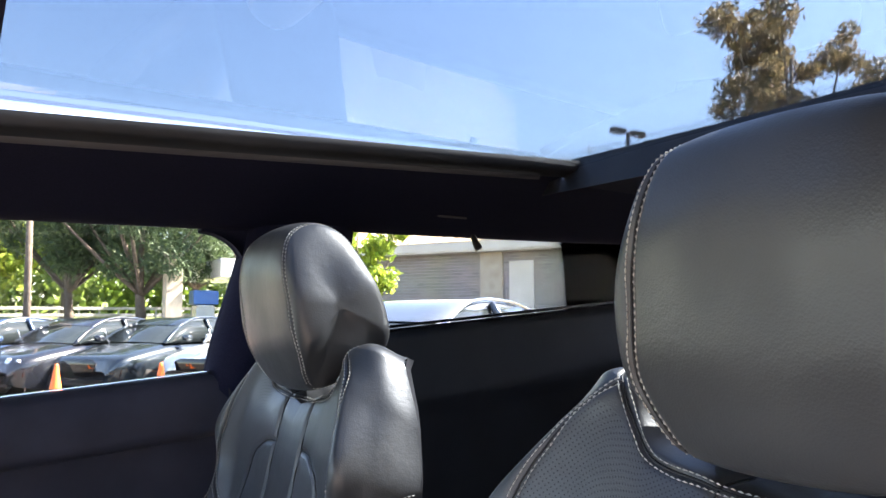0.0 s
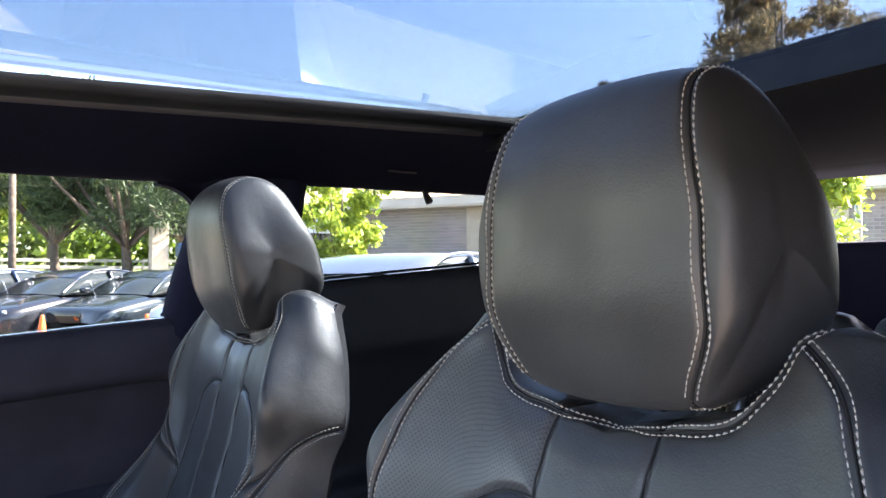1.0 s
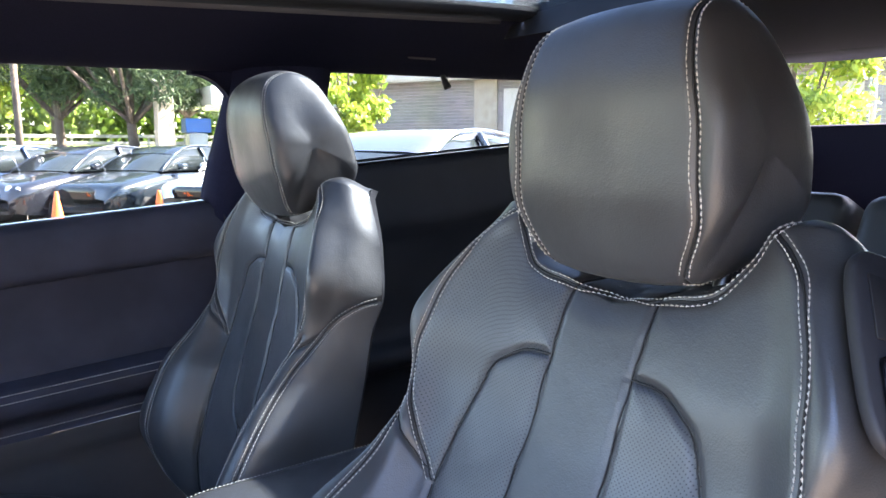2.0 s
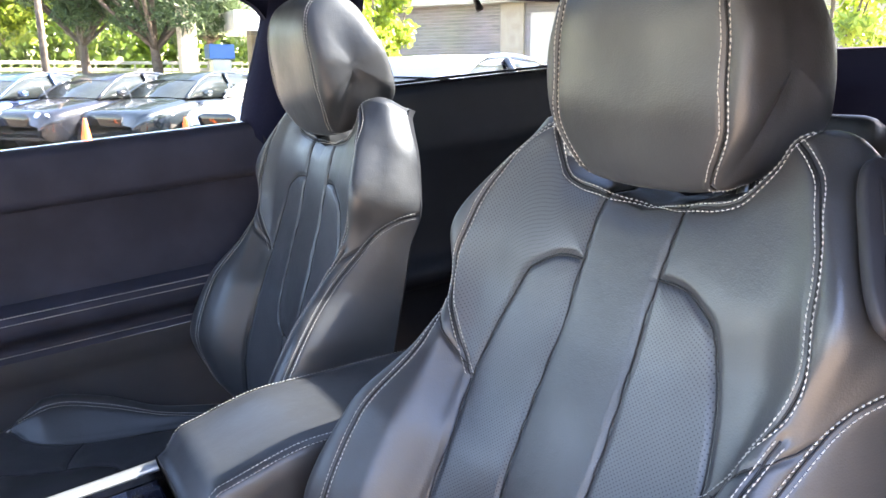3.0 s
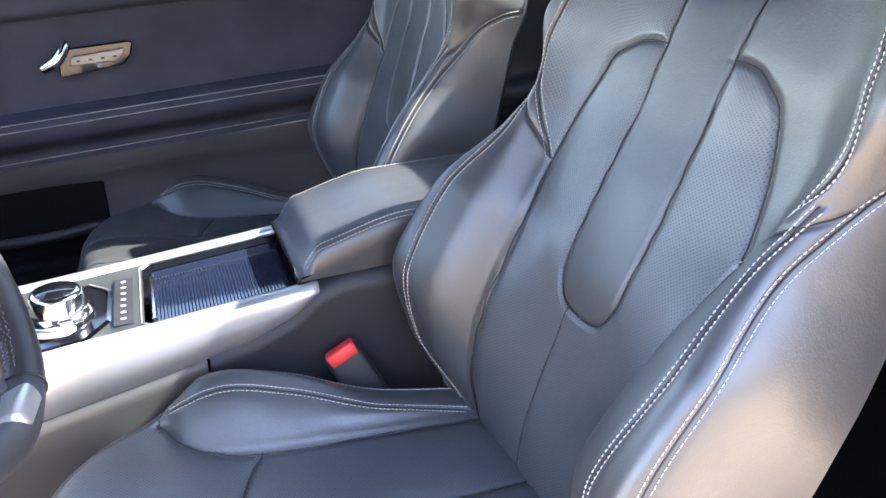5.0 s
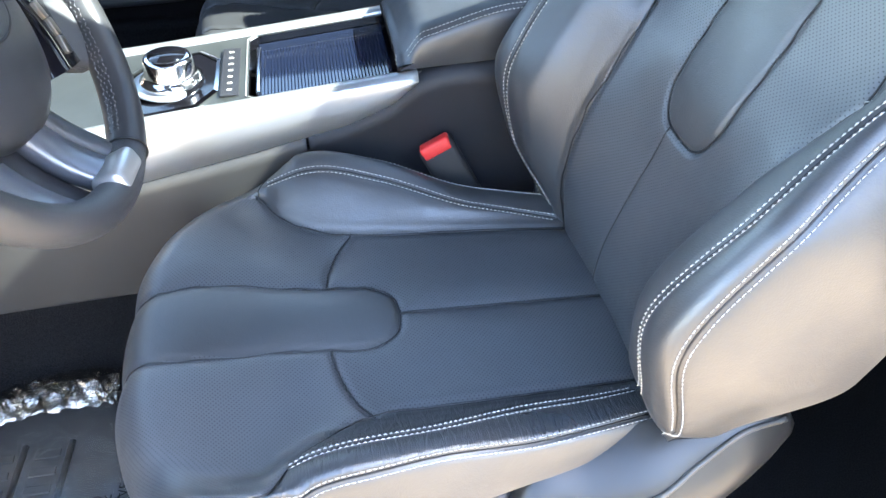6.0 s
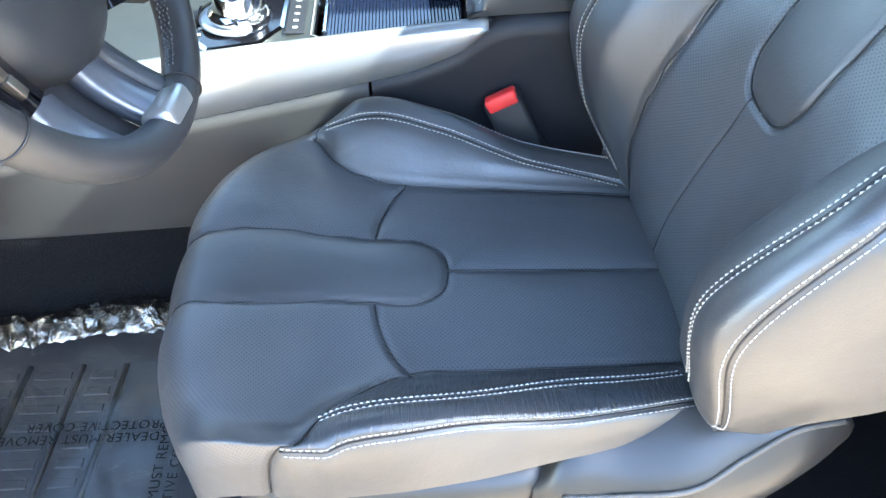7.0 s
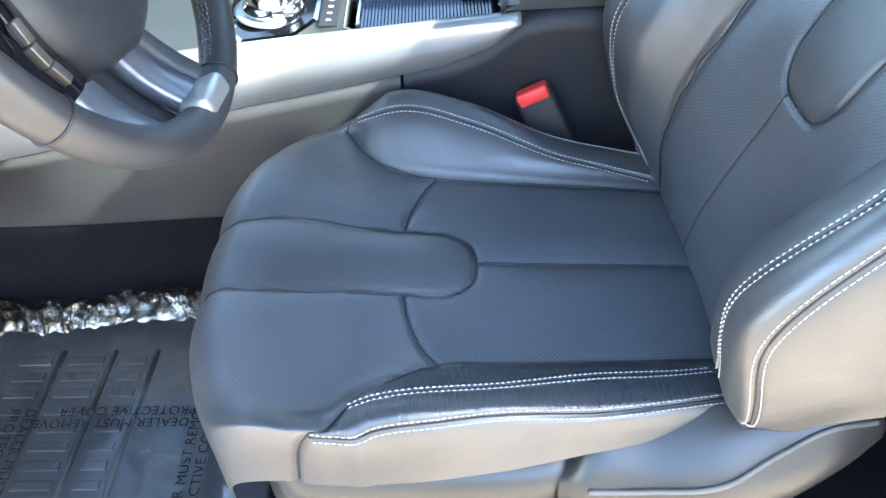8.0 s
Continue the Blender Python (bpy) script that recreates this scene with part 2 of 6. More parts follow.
class Sheet:
    """A padded surface, symmetric about its middle: across it five control points at each station along it."""

    def __init__(self, stations, finish):
        self.at = [s[0] for s in stations]
        self.controls = np.array([[(0, s[1]), *s[2:]] for s in stations])
        self.finish = finish

    def flat(self, s, v):
        """Half-width and height at the cross parameter s and length v, one profile at a time."""
        out = np.zeros((len(v), len(s), 2))
        ctrl = np.stack([[hermite(self.at, self.controls[:, k, c], v) for c in (0, 1)] for k in range(5)])
        for n in range(len(v)):
            a = np.abs(s)
            out[n, :, 0] = np.sign(s) * self.cubic(ctrl[:, 0, n], a, False)
            out[n, :, 1] = self.cubic(ctrl[:, 1, n], a, True)
        return out

    @staticmethod
    def cubic(y, a, level):
        x = np.array(KNOTS)
        tang = np.zeros(5)
        for k in range(1, 4):
            tang[k] = (y[k + 1] - y[k - 1]) / (x[k + 1] - x[k - 1])
        tang[0] = 0 if level else (y[1] - y[0]) / (x[1] - x[0])
        tang[4] = (y[4] - y[3]) / (x[4] - x[3])
        i = np.clip(np.searchsorted(x, a) - 1, 0, 3)
        h = x[i + 1] - x[i]
        t = np.clip((a - x[i]) / h, 0, 1)
        return (2 * t**3 - 3 * t**2 + 1) * y[i] + (t**3 - 2 * t**2 + t) * h * tang[i] + (3 * t**2 - 2 * t**3) * y[i + 1] + (t**3 - t**2) * h * tang[i + 1]

    def points(self, s, v):
        """The places of the surface for a row of s and a row of v."""
        return self.finish(self.flat(s, v), v)

    def curve(self, pts, n=160):
        """A line on the surface through (half-width, length) pairs, or ('s', s, length)."""
        s_fine = np.linspace(-1, 1, 241)
        path = []
        plain = []
        for p in pts:
            if p[0] == "s":
                plain.append((p[1], p[2]))
            else:
                row = self.flat(s_fine, np.array([p[1]]))[0]
                plain.append((float(np.interp(p[0], np.maximum.accumulate(row[:, 0]), s_fine)), p[1]))
        for s, v in spline(plain, n):
            path.append(self.points(np.array([s]), np.array([v]))[0, 0])
        path = np.array(path)
        d = np.r_[0, np.cumsum(np.linalg.norm(np.diff(path, axis=0), axis=1))]
        at = np.linspace(0, d[-1], n)
        return np.stack([np.interp(at, d, path[:, k]) for k in range(3)], 1)


def grid_normals(p):
    du, dv = np.gradient(p, axis=1), np.gradient(p, axis=0)
    nrm = np.cross(du, dv)
    return nrm / (np.linalg.norm(nrm, axis=2, keepdims=True) + 1e-12)


def press_seams(p, nrm, seams, wide=0.020, soft=0.0035):
    """Grooves where the seams run, with the leather swelling softly beside them."""
    flat = p.reshape(-1, 3)
    drop = np.zeros(len(flat))
    for path, depth, reach in seams:
        best = np.full(len(flat), 9.0)
        lo, hi = path.min(0) - 0.06, path.max(0) + 0.06
        near = np.all((flat > lo) & (flat < hi), axis=1).nonzero()[0]
        for chunk in np.array_split(near, max(1, len(near) // 4000 + 1)):
            d = np.linalg.norm(flat[chunk, None] - path[None], axis=2).min(1)
            best[chunk] = d
        drop = np.maximum(drop, depth * np.exp(-((best / 0.0036) ** 2)) + soft * reach * np.exp(-((best / wide) ** 2)))
    return p - nrm * drop.reshape(p.shape[:2] + (1,)), drop


def panel_mesh(name, verts, faces, nrm, uv, mat, parent, label=""):
    faces = [f if np.dot(np.cross(verts[f[1]] - verts[f[0]], verts[f[2]] - verts[f[0]]), nrm[f[0]]) >= 0 else tuple(f[::-1]) for f in faces]
    used = np.unique([i for f in faces for i in f])
    remap = {int(k): n for n, k in enumerate(used)}
    me = bpy.data.meshes.new(name)
    me.from_pydata([tuple(map(float, verts[k])) for k in used], [], [tuple(remap[int(i)] for i in f) for f in faces])
    for f in me.polygons:
        f.use_smooth = True
    layer = me.uv_layers.new(name="UVMap")
    loops = np.zeros(len(me.loops), dtype=np.int32)
    me.loops.foreach_get("vertex_index", loops)
    layer.data.foreach_set("uv", uv[used][loops].astype(np.float32).ravel())
    me.normals_split_custom_set_from_vertices([tuple(map(float, nrm[k])) for k in used])
    me.materials.append(mat)
    ob = new(name, me)
    ob.parent = parent
    if label:
        tagged(ob, label)
    return ob


def stitches(paths, away, pitch=0.0052, length=0.0041, width=0.00098, lift=0.0003):
    """Thread along lines on the leather: one raised stitch after another. away: the outward direction at each sample."""
    pieces = []
    for path, nrm in zip(paths, away):
        d = np.r_[0, np.cumsum(np.linalg.norm(np.diff(path, axis=0), axis=1))]
        for a in np.arange(0.002, d[-1] - length, pitch):
            at = np.array([a, a + length * 0.5, a + length])
            q = np.stack([np.interp(at, d, path[:, k]) for k in range(3)], 1)
            nn = np.array([np.interp(a + length / 2, d, nrm[:, k]) for k in range(3)])
            nn /= np.linalg.norm(nn) + 1e-9
            ahead = q[2] - q[0]
            ahead /= np.linalg.norm(ahead) + 1e-9
            side = np.cross(nn, ahead) * width / 2
            up = nn * width * 0.75
            base = nn * (lift - 0.0006)
            v = [q[0] + side * 0.6 + base, q[0] - side * 0.6 + base, q[1] + side + base, q[1] - side + base, q[2] + side * 0.6 + base, q[2] - side * 0.6 + base,
                 q[1] + side * 0.45 + up + base + nn * 0.0006, q[1] - side * 0.45 + up + base + nn * 0.0006]
            pieces.append((np.array(v), [(0, 1, 7, 6), (6, 7, 5, 4), (0, 6, 2), (1, 3, 7), (2, 6, 4), (3, 5, 7)]))
    return joined(pieces)


def beside(path, surf, off):
    """A line moved sideways over the surface, with the outward directions along it. surf: grid of places and normals."""
    p, nrm = surf
    flat, fn = p.reshape(-1, 3), nrm.reshape(-1, 3)
    tang = np.gradient(path, axis=0)
    tang /= np.linalg.norm(tang, axis=1)[:, None] + 1e-12
    out, outn = [], []
    for q, tg in zip(path, tang):
        near = ((flat - q) ** 2).sum(1).argmin()
        side = np.cross(fn[near], tg)
        side /= np.linalg.norm(side) + 1e-12
        w = q + side * off
        idx = np.argpartition(((flat - w) ** 2).sum(1), 4)[:4]
        wt = 1 / (((flat[idx] - w) ** 2).sum(1) + 1e-8)
        nn = (fn[idx] * wt[:, None]).sum(0)
        nn /= np.linalg.norm(nn) + 1e-12
        c = (flat[idx] * wt[:, None]).sum(0) / wt.sum()
        out.append(w - nn * ((w - c) @ nn) + nn * 0.0006)
        outn.append(nn)
    out, outn = np.array(out), np.array(outn)
    k = np.ones(7) / 7
    sm = np.stack([np.convolve(np.pad(out[:, c], 3, mode="edge"), k, "valid") for c in range(3)], 1)
    return sm, outn


def seam_thread(name, sheet_seams, surf, parent, offs=(-0.0037, 0.0037), label=""):
    paths, away = [], []
    for path in sheet_seams:
        for off in offs:
            a, b = beside(path, surf, off)
            paths.append(a)
            away.append(b)
    ob = part(name, stitches(paths, away), M_THREAD, parent, label, smooth=False)
    return tagged(ob, kind="stuff")


def seam_line(sheet_seams, surf, parent):
    """The dark joint at the bottom of each seam."""
    pieces = []
    for path in sheet_seams:
        line, nn = beside(path, surf, 0.0)
        pieces.append(tube(line - nn * 0.0006, 0.0009, 5))
    return tagged(part("seam", joined(pieces), M_BLACK, parent), kind="stuff")


def run_length(p, at):
    """Metres along each column of a grid, from one row of it."""
    d = np.linalg.norm(np.diff(p, axis=0), axis=2)
    d = np.vstack([np.zeros((1, p.shape[1])), np.cumsum(d, axis=0)])
    return d - d[at : at + 1]


# ---------------------------------------------------------------- front seat
LEAN = radians(20.7)
BACK_AT = np.array((0.1705, 0.0, 0.315))
BACK_UP = np.array((math.sin(LEAN), 0.0, math.cos(LEAN)))
BACK_OUT = np.array((-math.cos(LEAN), 0.0, math.sin(LEAN)))

# length along the back; height of the middle; then (half-width, height) of inner seam, crest, outer seam, side edge
BACK_STATIONS = [
    (-0.06, -0.041, (0.123, -0.049), (0.130, -0.042), (0.159, -0.047), (0.190, -0.021)),
    (0.00, -0.009, (0.119, -0.003), (0.1475, 0.003), (0.194, 0.009), (0.210, 0.004)),
    (0.06, 0.003, (0.115, 0.023), (0.1655, 0.064), (0.2435, 0.066), (0.246, 0.003)),
    (0.15, 0.006, (0.123, 0.036), (0.169, 0.099), (0.251, 0.110), (0.261, -0.059)),
    (0.25, 0.019, (0.134, 0.030), (0.182, 0.084), (0.249, 0.090), (0.263, -0.057)),
    (0.35, 0.014, (0.161, 0.011), (0.191, 0.0465), (0.223, 0.040), (0.255, -0.061)),
    (0.42, 0.008, (0.170, 0.010), (0.211, 0.032), (0.230, 0.003), (0.253, -0.060)),
    (0.48, 0.007, (0.164, 0.017), (0.227, 0.042), (0.243, 0.000), (0.258, -0.066)),
    (0.55, 0.005, (0.143, 0.012), (0.185, 0.024), (0.215, -0.012), (0.234, -0.060)),
    (0.60, -0.006, (0.116, 0.005), (0.144, 0.011), (0.179, -0.007), (0.195, -0.049)),
    (0.64, -0.014, (0.100, -0.002), (0.135, -0.002), (0.161, -0.017), (0.172, -0.045)),
]
TOP_LINE = ((0, 0.06, 0.10, 0.125, 0.145, 0.16, 0.19, 0.22, 0.25, 0.30), (0.560, 0.574, 0.584, 0.607, 0.623, 0.627, 0.627, 0.616, 0.588, 0.528))


def back_finish(flat, v):
    """Shape the top edge, roll it backwards, and lean the whole back."""
    u, w = flat[..., 0], flat[..., 1]
    vv = np.broadcast_to(np.asarray(v)[:, None], u.shape)
    top = hermite(*TOP_LINE, np.abs(u))
    rise = vv + (top - 0.60) * smoothstep(0.34, 0.60, vv)
    over = np.clip(vv - 0.60, 0, None)
    turn = np.clip(over / 0.024, 0, math.pi / 2 * 1.0)
    rise = np.where(over > 0, top + 0.014 * np.sin(turn), rise)
    w = w - 0.018 * (1 - np.cos(turn)) - np.clip(over - 0.0377, 0, None) * 1.1 * (1 - smoothstep(0.10, 0.16, np.abs(u)))
    w = w - 0.030 * smoothstep(0.585, 0.606, vv) * (1 - smoothstep(0.10, 0.14, np.abs(u)))
    rise = rise - 0.014 * smoothstep(-0.005, -0.060, w) * smoothstep(0.44, 0.58, vv) * smoothstep(0.13, 0.18, np.abs(u))
    return BACK_AT + rise[..., None] * BACK_UP + w[..., None] * BACK_OUT + u[..., None] * np.array((0.0, 1.0, 0.0))


BACK = Sheet(BACK_STATIONS, back_finish)

# place along the car; height of the middle; then (half-width, height) as above
CUSHION_STATIONS = [
    (-0.36, 0.330, (0.120, 0.328), (0.170, 0.322), (0.194, 0.306), (0.200, 0.245)),
    (-0.32, 0.340, (0.135, 0.338), (0.190, 0.332), (0.211, 0.318), (0.214, 0.250)),
    (-0.27, 0.342, (0.165, 0.340), (0.205, 0.340), (0.225, 0.330), (0.226, 0.260)),
    (-0.22, 0.338, (0.178, 0.336), (0.210, 0.352), (0.233, 0.346), (0.232, 0.272)),
    (-0.18, 0.334, (0.160, 0.329), (0.205, 0.364), (0.239, 0.360), (0.238, 0.284)),
    (-0.12, 0.327, (0.138, 0.325), (0.200, 0.376), (0.236, 0.376), (0.240, 0.295)),
    (-0.05, 0.320, (0.131, 0.322), (0.187, 0.363), (0.222, 0.367), (0.234, 0.298)),
    (0.06, 0.315, (0.128, 0.317), (0.157, 0.333), (0.197, 0.333), (0.210, 0.292)),
    (0.17, 0.311, (0.124, 0.311), (0.146, 0.316), (0.176, 0.321), (0.194, 0.290)),
    (0.25, 0.300, (0.120, 0.300), (0.135, 0.308), (0.160, 0.312), (0.182, 0.280)),
]
FRONT_LINE = ((0, 0.08, 0.14, 0.18, 0.21, 0.235, 0.26), (-0.300, -0.298, -0.284, -0.262, -0.236, -0.200, -0.15))


def cushion_finish(flat, v):
    """Bow the front edge in plan and roll it down."""
    y, z = flat[..., 0], flat[..., 1]
    xx = np.broadcast_to(np.asarray(v)[:, None], y.shape)
    front = hermite(*FRONT_LINE, np.abs(y))
    x = np.where(xx < -0.15, -0.15 + (xx + 0.15) * (front + 0.15) / (-0.15), xx)
    over = np.clip(-0.30 - xx, 0, None)
    turn = np.clip(over / 0.05, 0, math.pi / 2)
    x = np.where(over > 0, front - 0.045 * np.sin(turn), x)
    z = np.where(over > 0, z - 0.05 * (1 - np.cos(turn)) - np.clip(over - 0.0785, 0, None) * 1.3, z)
    return np.stack([x, y, z], -1)


CUSHION = Sheet(CUSHION_STATIONS, cushion_finish)


def mirrored(curve):
    out = []
    for p in curve:
        out.append(("s", -p[1], p[2]) if p[0] == "s" else (-p[0], p[1]))
    return out


def split_panels(name_of, p, nrm, s_row, v_row, parent, uv, flip=False):
    """Cut the padded grid into its sewn panels: name_of gives panel name, material and label for a face's middle."""
    ni, nj = p.shape[:2]
    groups = {}
    for i in range(ni - 1):
        for j in range(nj - 1):
            key = name_of((s_row[j] + s_row[j + 1]) / 2, (v_row[i] + v_row[i + 1]) / 2, (uv[i, j] + uv[i + 1, j + 1]) / 2)
            a = i * nj + j
            groups.setdefault(key, []).append((a, a + nj, a + nj + 1, a + 1) if flip else (a, a + 1, a + nj + 1, a + nj))
    made = {}
    for (name, mat, label), faces in groups.items():
        made[name] = panel_mesh(name.split("/")[0], p.reshape(-1, 3), faces, nrm.reshape(-1, 3), uv.reshape(-1, 2), mat, parent, label)
    return made


def build_back(seat):
    s_row = np.linspace(-1, 1, 201)
    v_row = np.r_[np.linspace(-0.06, 0.60, 241), np.linspace(0.603, 0.68, 14)]
    p = BACK.points(s_row, v_row)
    nrm = -grid_normals(p)
    if nrm[110, 100] @ BACK_OUT < 0:
        nrm = -nrm
    flat = BACK.flat(s_row, v_row)
    uv = np.stack([flat[..., 0], np.broadcast_to(v_row[:, None], flat.shape[:2])], -1)
    tip = [(0.045, 0.605), (0.048, 0.507), (0.049, 0.40), (0.050, 0.256), (0.044, 0.222), (0.028, 0.2025), (0.0, 0.198)]
    arch = [(0.047, 0.507), (0.0706, 0.502), (0.090, 0.492), (0.115, 0.464), (0.131, 0.425), (0.144, 0.385), (0.153, 0.328)]
    inner = [(0.153, 0.328), (0.137, 0.262), (0.128, 0.147), (0.124, 0.047), (0.120, -0.05)]
    shoulder = [(0.140, 0.604), (0.169, 0.572), (0.189, 0.532), (0.207, 0.476), (0.211, 0.4185), (0.186, 0.376), (0.153, 0.328)]
    fold = [(0.160, 0.337), (0.190, 0.366), ("s", 0.74, 0.388), ("s", 0.80, 0.404)]
    crest = [("s", 0.68, 0.40), ("s", 0.68, 0.351), ("s", 0.69, 0.262), ("s", 0.68, 0.14), ("s", 0.685, 0.056), ("s", 0.60, 0.001)]
    edge = [("s", 0.995, 0.485), ("s", 0.924, 0.467), ("s", 0.815, 0.413), ("s", 0.806, 0.364), ("s", 0.797, 0.262), ("s", 0.804, 0.145), ("s", 0.850, 0.056), ("s", 0.835, 0.006), ("s", 0.84, -0.05)]
    half_neck = [(0.150, 0.622), (0.144, 0.606), (0.131, 0.591), (0.104, 0.580), (0.0465, 0.585)]
    neck = half_neck + [(0.0, 0.594)] + mirrored(half_neck)[::-1]
    low = [(0.022, 0.201), (0.026, 0.13), (0.024, 0.06), (0.020, -0.03)]
    curves = {}
    for name, line in (("tip", tip), ("arch", arch), ("inner", inner), ("shoulder", shoulder), ("fold", fold), ("crest", crest), ("edge", edge)):
        curves[name], curves[name + "_m"] = BACK.curve(line), BACK.curve(mirrored(line))
    curves["neck"], curves["low"] = BACK.curve(neck, 240), BACK.curve(low)
    depth = {"tip": (0.0045, 0.45), "arch": (0.0045, 0.5), "inner": (0.006, 0.8), "shoulder": (0.0032, 0.35), "fold": (0.003, 0.3), "crest": (0.003, 0.4), "edge": (0.003, 0.4), "neck": (0.0035, 0.6), "low": (0.0012, 0.1)}
    p2, _ = press_seams(p, nrm, [(c, *depth[k.split("_")[0]]) for k, c in curves.items()])
    n2 = -grid_normals(p2)
    if n2[110, 100] @ BACK_OUT < 0:
        n2 = -n2

    def across(line):
        pts = sorted((q[1], q[0]) for q in line)
        return [q[0] for q in pts], [q[1] for q in pts]

    strip_at, inner_at, arch_at, shoulder_at = across(tip), across(inner), across(arch), across(shoulder)

    def name_of(s, v, uvm):
        u, side = abs(uvm[0]), "r" if uvm[0] > 0 else "l"
        if v > 0.198 and u < np.interp(v, *strip_at):
            return ("centre_strip", M_LEATHER, "smooth raised leather strip with a rounded end")
        if u < (np.interp(v, *inner_at) if v < 0.328 else np.interp(v, *arch_at) if v < 0.507 else 0):
            return ("back_insert", M_PERF, "perforated leather back panel")
        if v > 0.328 and u < np.interp(v, *shoulder_at):
            if v < 0.575:
                return ("shoulder_panel/" + side, M_PERF if side == "r" else M_LEATHER, "")
            return ("neck_panel/" + side, M_LEATHER, "")
        if v > 0.60 and u < 0.165:
            return ("neck_panel/" + side, M_LEATHER, "")
        if v > np.interp(abs(s), (0.5, 0.74, 0.80, 0.815, 0.924, 1.0), (0.34, 0.388, 0.404, 0.413, 0.467, 0.487)):
            return ("shoulder_side/" + side, M_LEATHER, "")
        if abs(s) > 0.80:
            return ("bolster_side/" + side, M_LEATHER, "")
        return ("back_bolster/" + side, M_LEATHER, "")

    split_panels(name_of, p2, n2, s_row, v_row, seat, uv, True)
    surf = (p2, n2)
    seam_thread("shoulder_stitching", [curves["shoulder"], curves["shoulder_m"], curves["neck"]], surf, seat, label="double rows of white stitching")
    seam_thread("bolster_stitching", [curves["crest"], curves["crest_m"], curves["edge"], curves["edge_m"]], surf, seat)
    seam_line(list(curves.values()), surf, seat)
    # moulded shell behind
    rows = []
    for i in range(0, len(v_row), 6):
        l, r = p[i, 0], p[i, -1]
        for k in range(13):
            f = k / 12
            q = l + (r - l) * f - BACK_OUT * (0.052 * math.sin(math.pi * f) ** 0.5)
            rows.append(q)
    rows = np.array(rows)
    n = len(rows) // 13
    part("back_shell", (rows, grid_faces(n, 13)), M_PLASTIC, seat, "dark moulded seat back")


def corner_swell(s, v):
    return smoothstep(0.48, 0.74, -np.asarray(s)) * smoothstep(-0.15, -0.27, v) * (1 - 0.6 * smoothstep(-0.32, -0.40, v))


def build_cushion(seat, creased):
    s_row = np.linspace(-1, 1, 141)
    v_row = np.linspace(0.24, -0.44, 190)
    p = CUSHION.points(s_row, v_row)
    if creased:
        # fuller front corner on the door side
        full = corner_swell(s_row[None, :], v_row[:, None])
        p = p + full[..., None] * np.array((0.0, -0.012, 0.030))
    nrm = grid_normals(p)
    if nrm[80, 70][2] < 0:
        nrm = -nrm
    flat = CUSHION.flat(s_row, v_row)
    across = run_length(np.swapaxes(p, 0, 1), 70).T
    uv = np.stack([across, run_length(p, 95)], -1)
    tip = [(0.050, -0.37), (0.050, -0.30), (0.050, -0.20), (0.048, -0.10), (0.041, -0.072), (0.026, -0.055), (0.0, -0.049)]
    arc = [(0.048, -0.126), (0.075, -0.122), (0.108, -0.110), (0.136, -0.092)]
    inner = [(0.200, -0.235), (0.186, -0.205), (0.160, -0.165), (0.137, -0.105), (0.131, -0.03), (0.128, 0.06), (0.122, 0.20)]
    crest = [("s", 0.60, -0.222), ("s", 0.60, -0.17), ("s", 0.60, -0.08), ("s", 0.60, 0.06), ("s", 0.575, 0.12), ("s", 0.51, 0.168)]
    edge = [("s", 0.80, -0.228), ("s", 0.80, -0.17), ("s", 0.80, -0.08), ("s", 0.80, 0.06), ("s", 0.80, 0.20)]
    corner = [("s", 0.50, -0.226), ("s", 0.62, -0.236), ("s", 0.80, -0.242), ("s", 1.0, -0.246)]
    mid = [(0.0, -0.049), (0.0, 0.05), (0.0, 0.20)]
    curves = {}
    for name, line in (("tip", tip), ("arc", arc), ("inner", inner), ("crest", crest), ("edge", edge), ("corner", corner)):
        curves[name], curves[name + "_m"] = CUSHION.curve(line), CUSHION.curve(mirrored(line))
    if creased:
        # the door-side bolster of the driver's cushion reaches further forward
        swept = [("s", 1.0, -0.292), ("s", 0.86, -0.284), ("s", 0.78, -0.262), ("s", 0.70, -0.226), ("s", 0.62, -0.194), ("s", 0.545, -0.168), (0.137, -0.105), (0.131, -0.03), (0.128, 0.06), (0.122, 0.20)]
        curves["inner_m"] = CUSHION.curve(mirrored(swept))
        curves["crest_m"] = CUSHION.curve(mirrored([("s", 0.60, -0.188)] + crest[1:]))
        curves["edge_m"] = CUSHION.curve(mirrored([("s", 0.79, -0.266), ("s", 0.80, -0.22)] + edge[1:]))
        del curves["corner_m"]
        flat_p = p.reshape(-1, 3)
        for k in ("inner_m", "crest_m", "edge_m"):
            # carry the lines with the fuller corner
            base = CUSHION.points(s_row, v_row).reshape(-1, 3)
            curves[k] = np.array([q + (flat_p - base)[((base - q) ** 2).sum(1).argmin()] for q in curves[k]])
    curves["mid"] = CUSHION.curve(mid)
    depth = {"tip": (0.004, 0.9), "arc": (0.004, 1.0), "inner": (0.0045, 1.0), "crest": (0.0028, 0.3), "edge": (0.0028, 0.3), "corner": (0.002, 0.2), "mid": (0.003, 0.8)}
    if creased:
        depth["inner_m"] = (0.004, 0.35)
    p2, _ = press_seams(p, nrm, [(c, *depth.get(k, depth[k.split("_")[0]])) for k, c in curves.items()])
    n2 = grid_normals(p2)
    if n2[80, 70][2] < 0:
        n2 = -n2

    mid_width = flat[..., 0]

    def width_at(s, v):
        i, j = int(round((0.24 - v) / 0.68 * 189 - 0.5)), int(round((s + 1) * 70 - 0.5))
        return (mid_width[i, j] + mid_width[i + 1, j + 1]) / 2

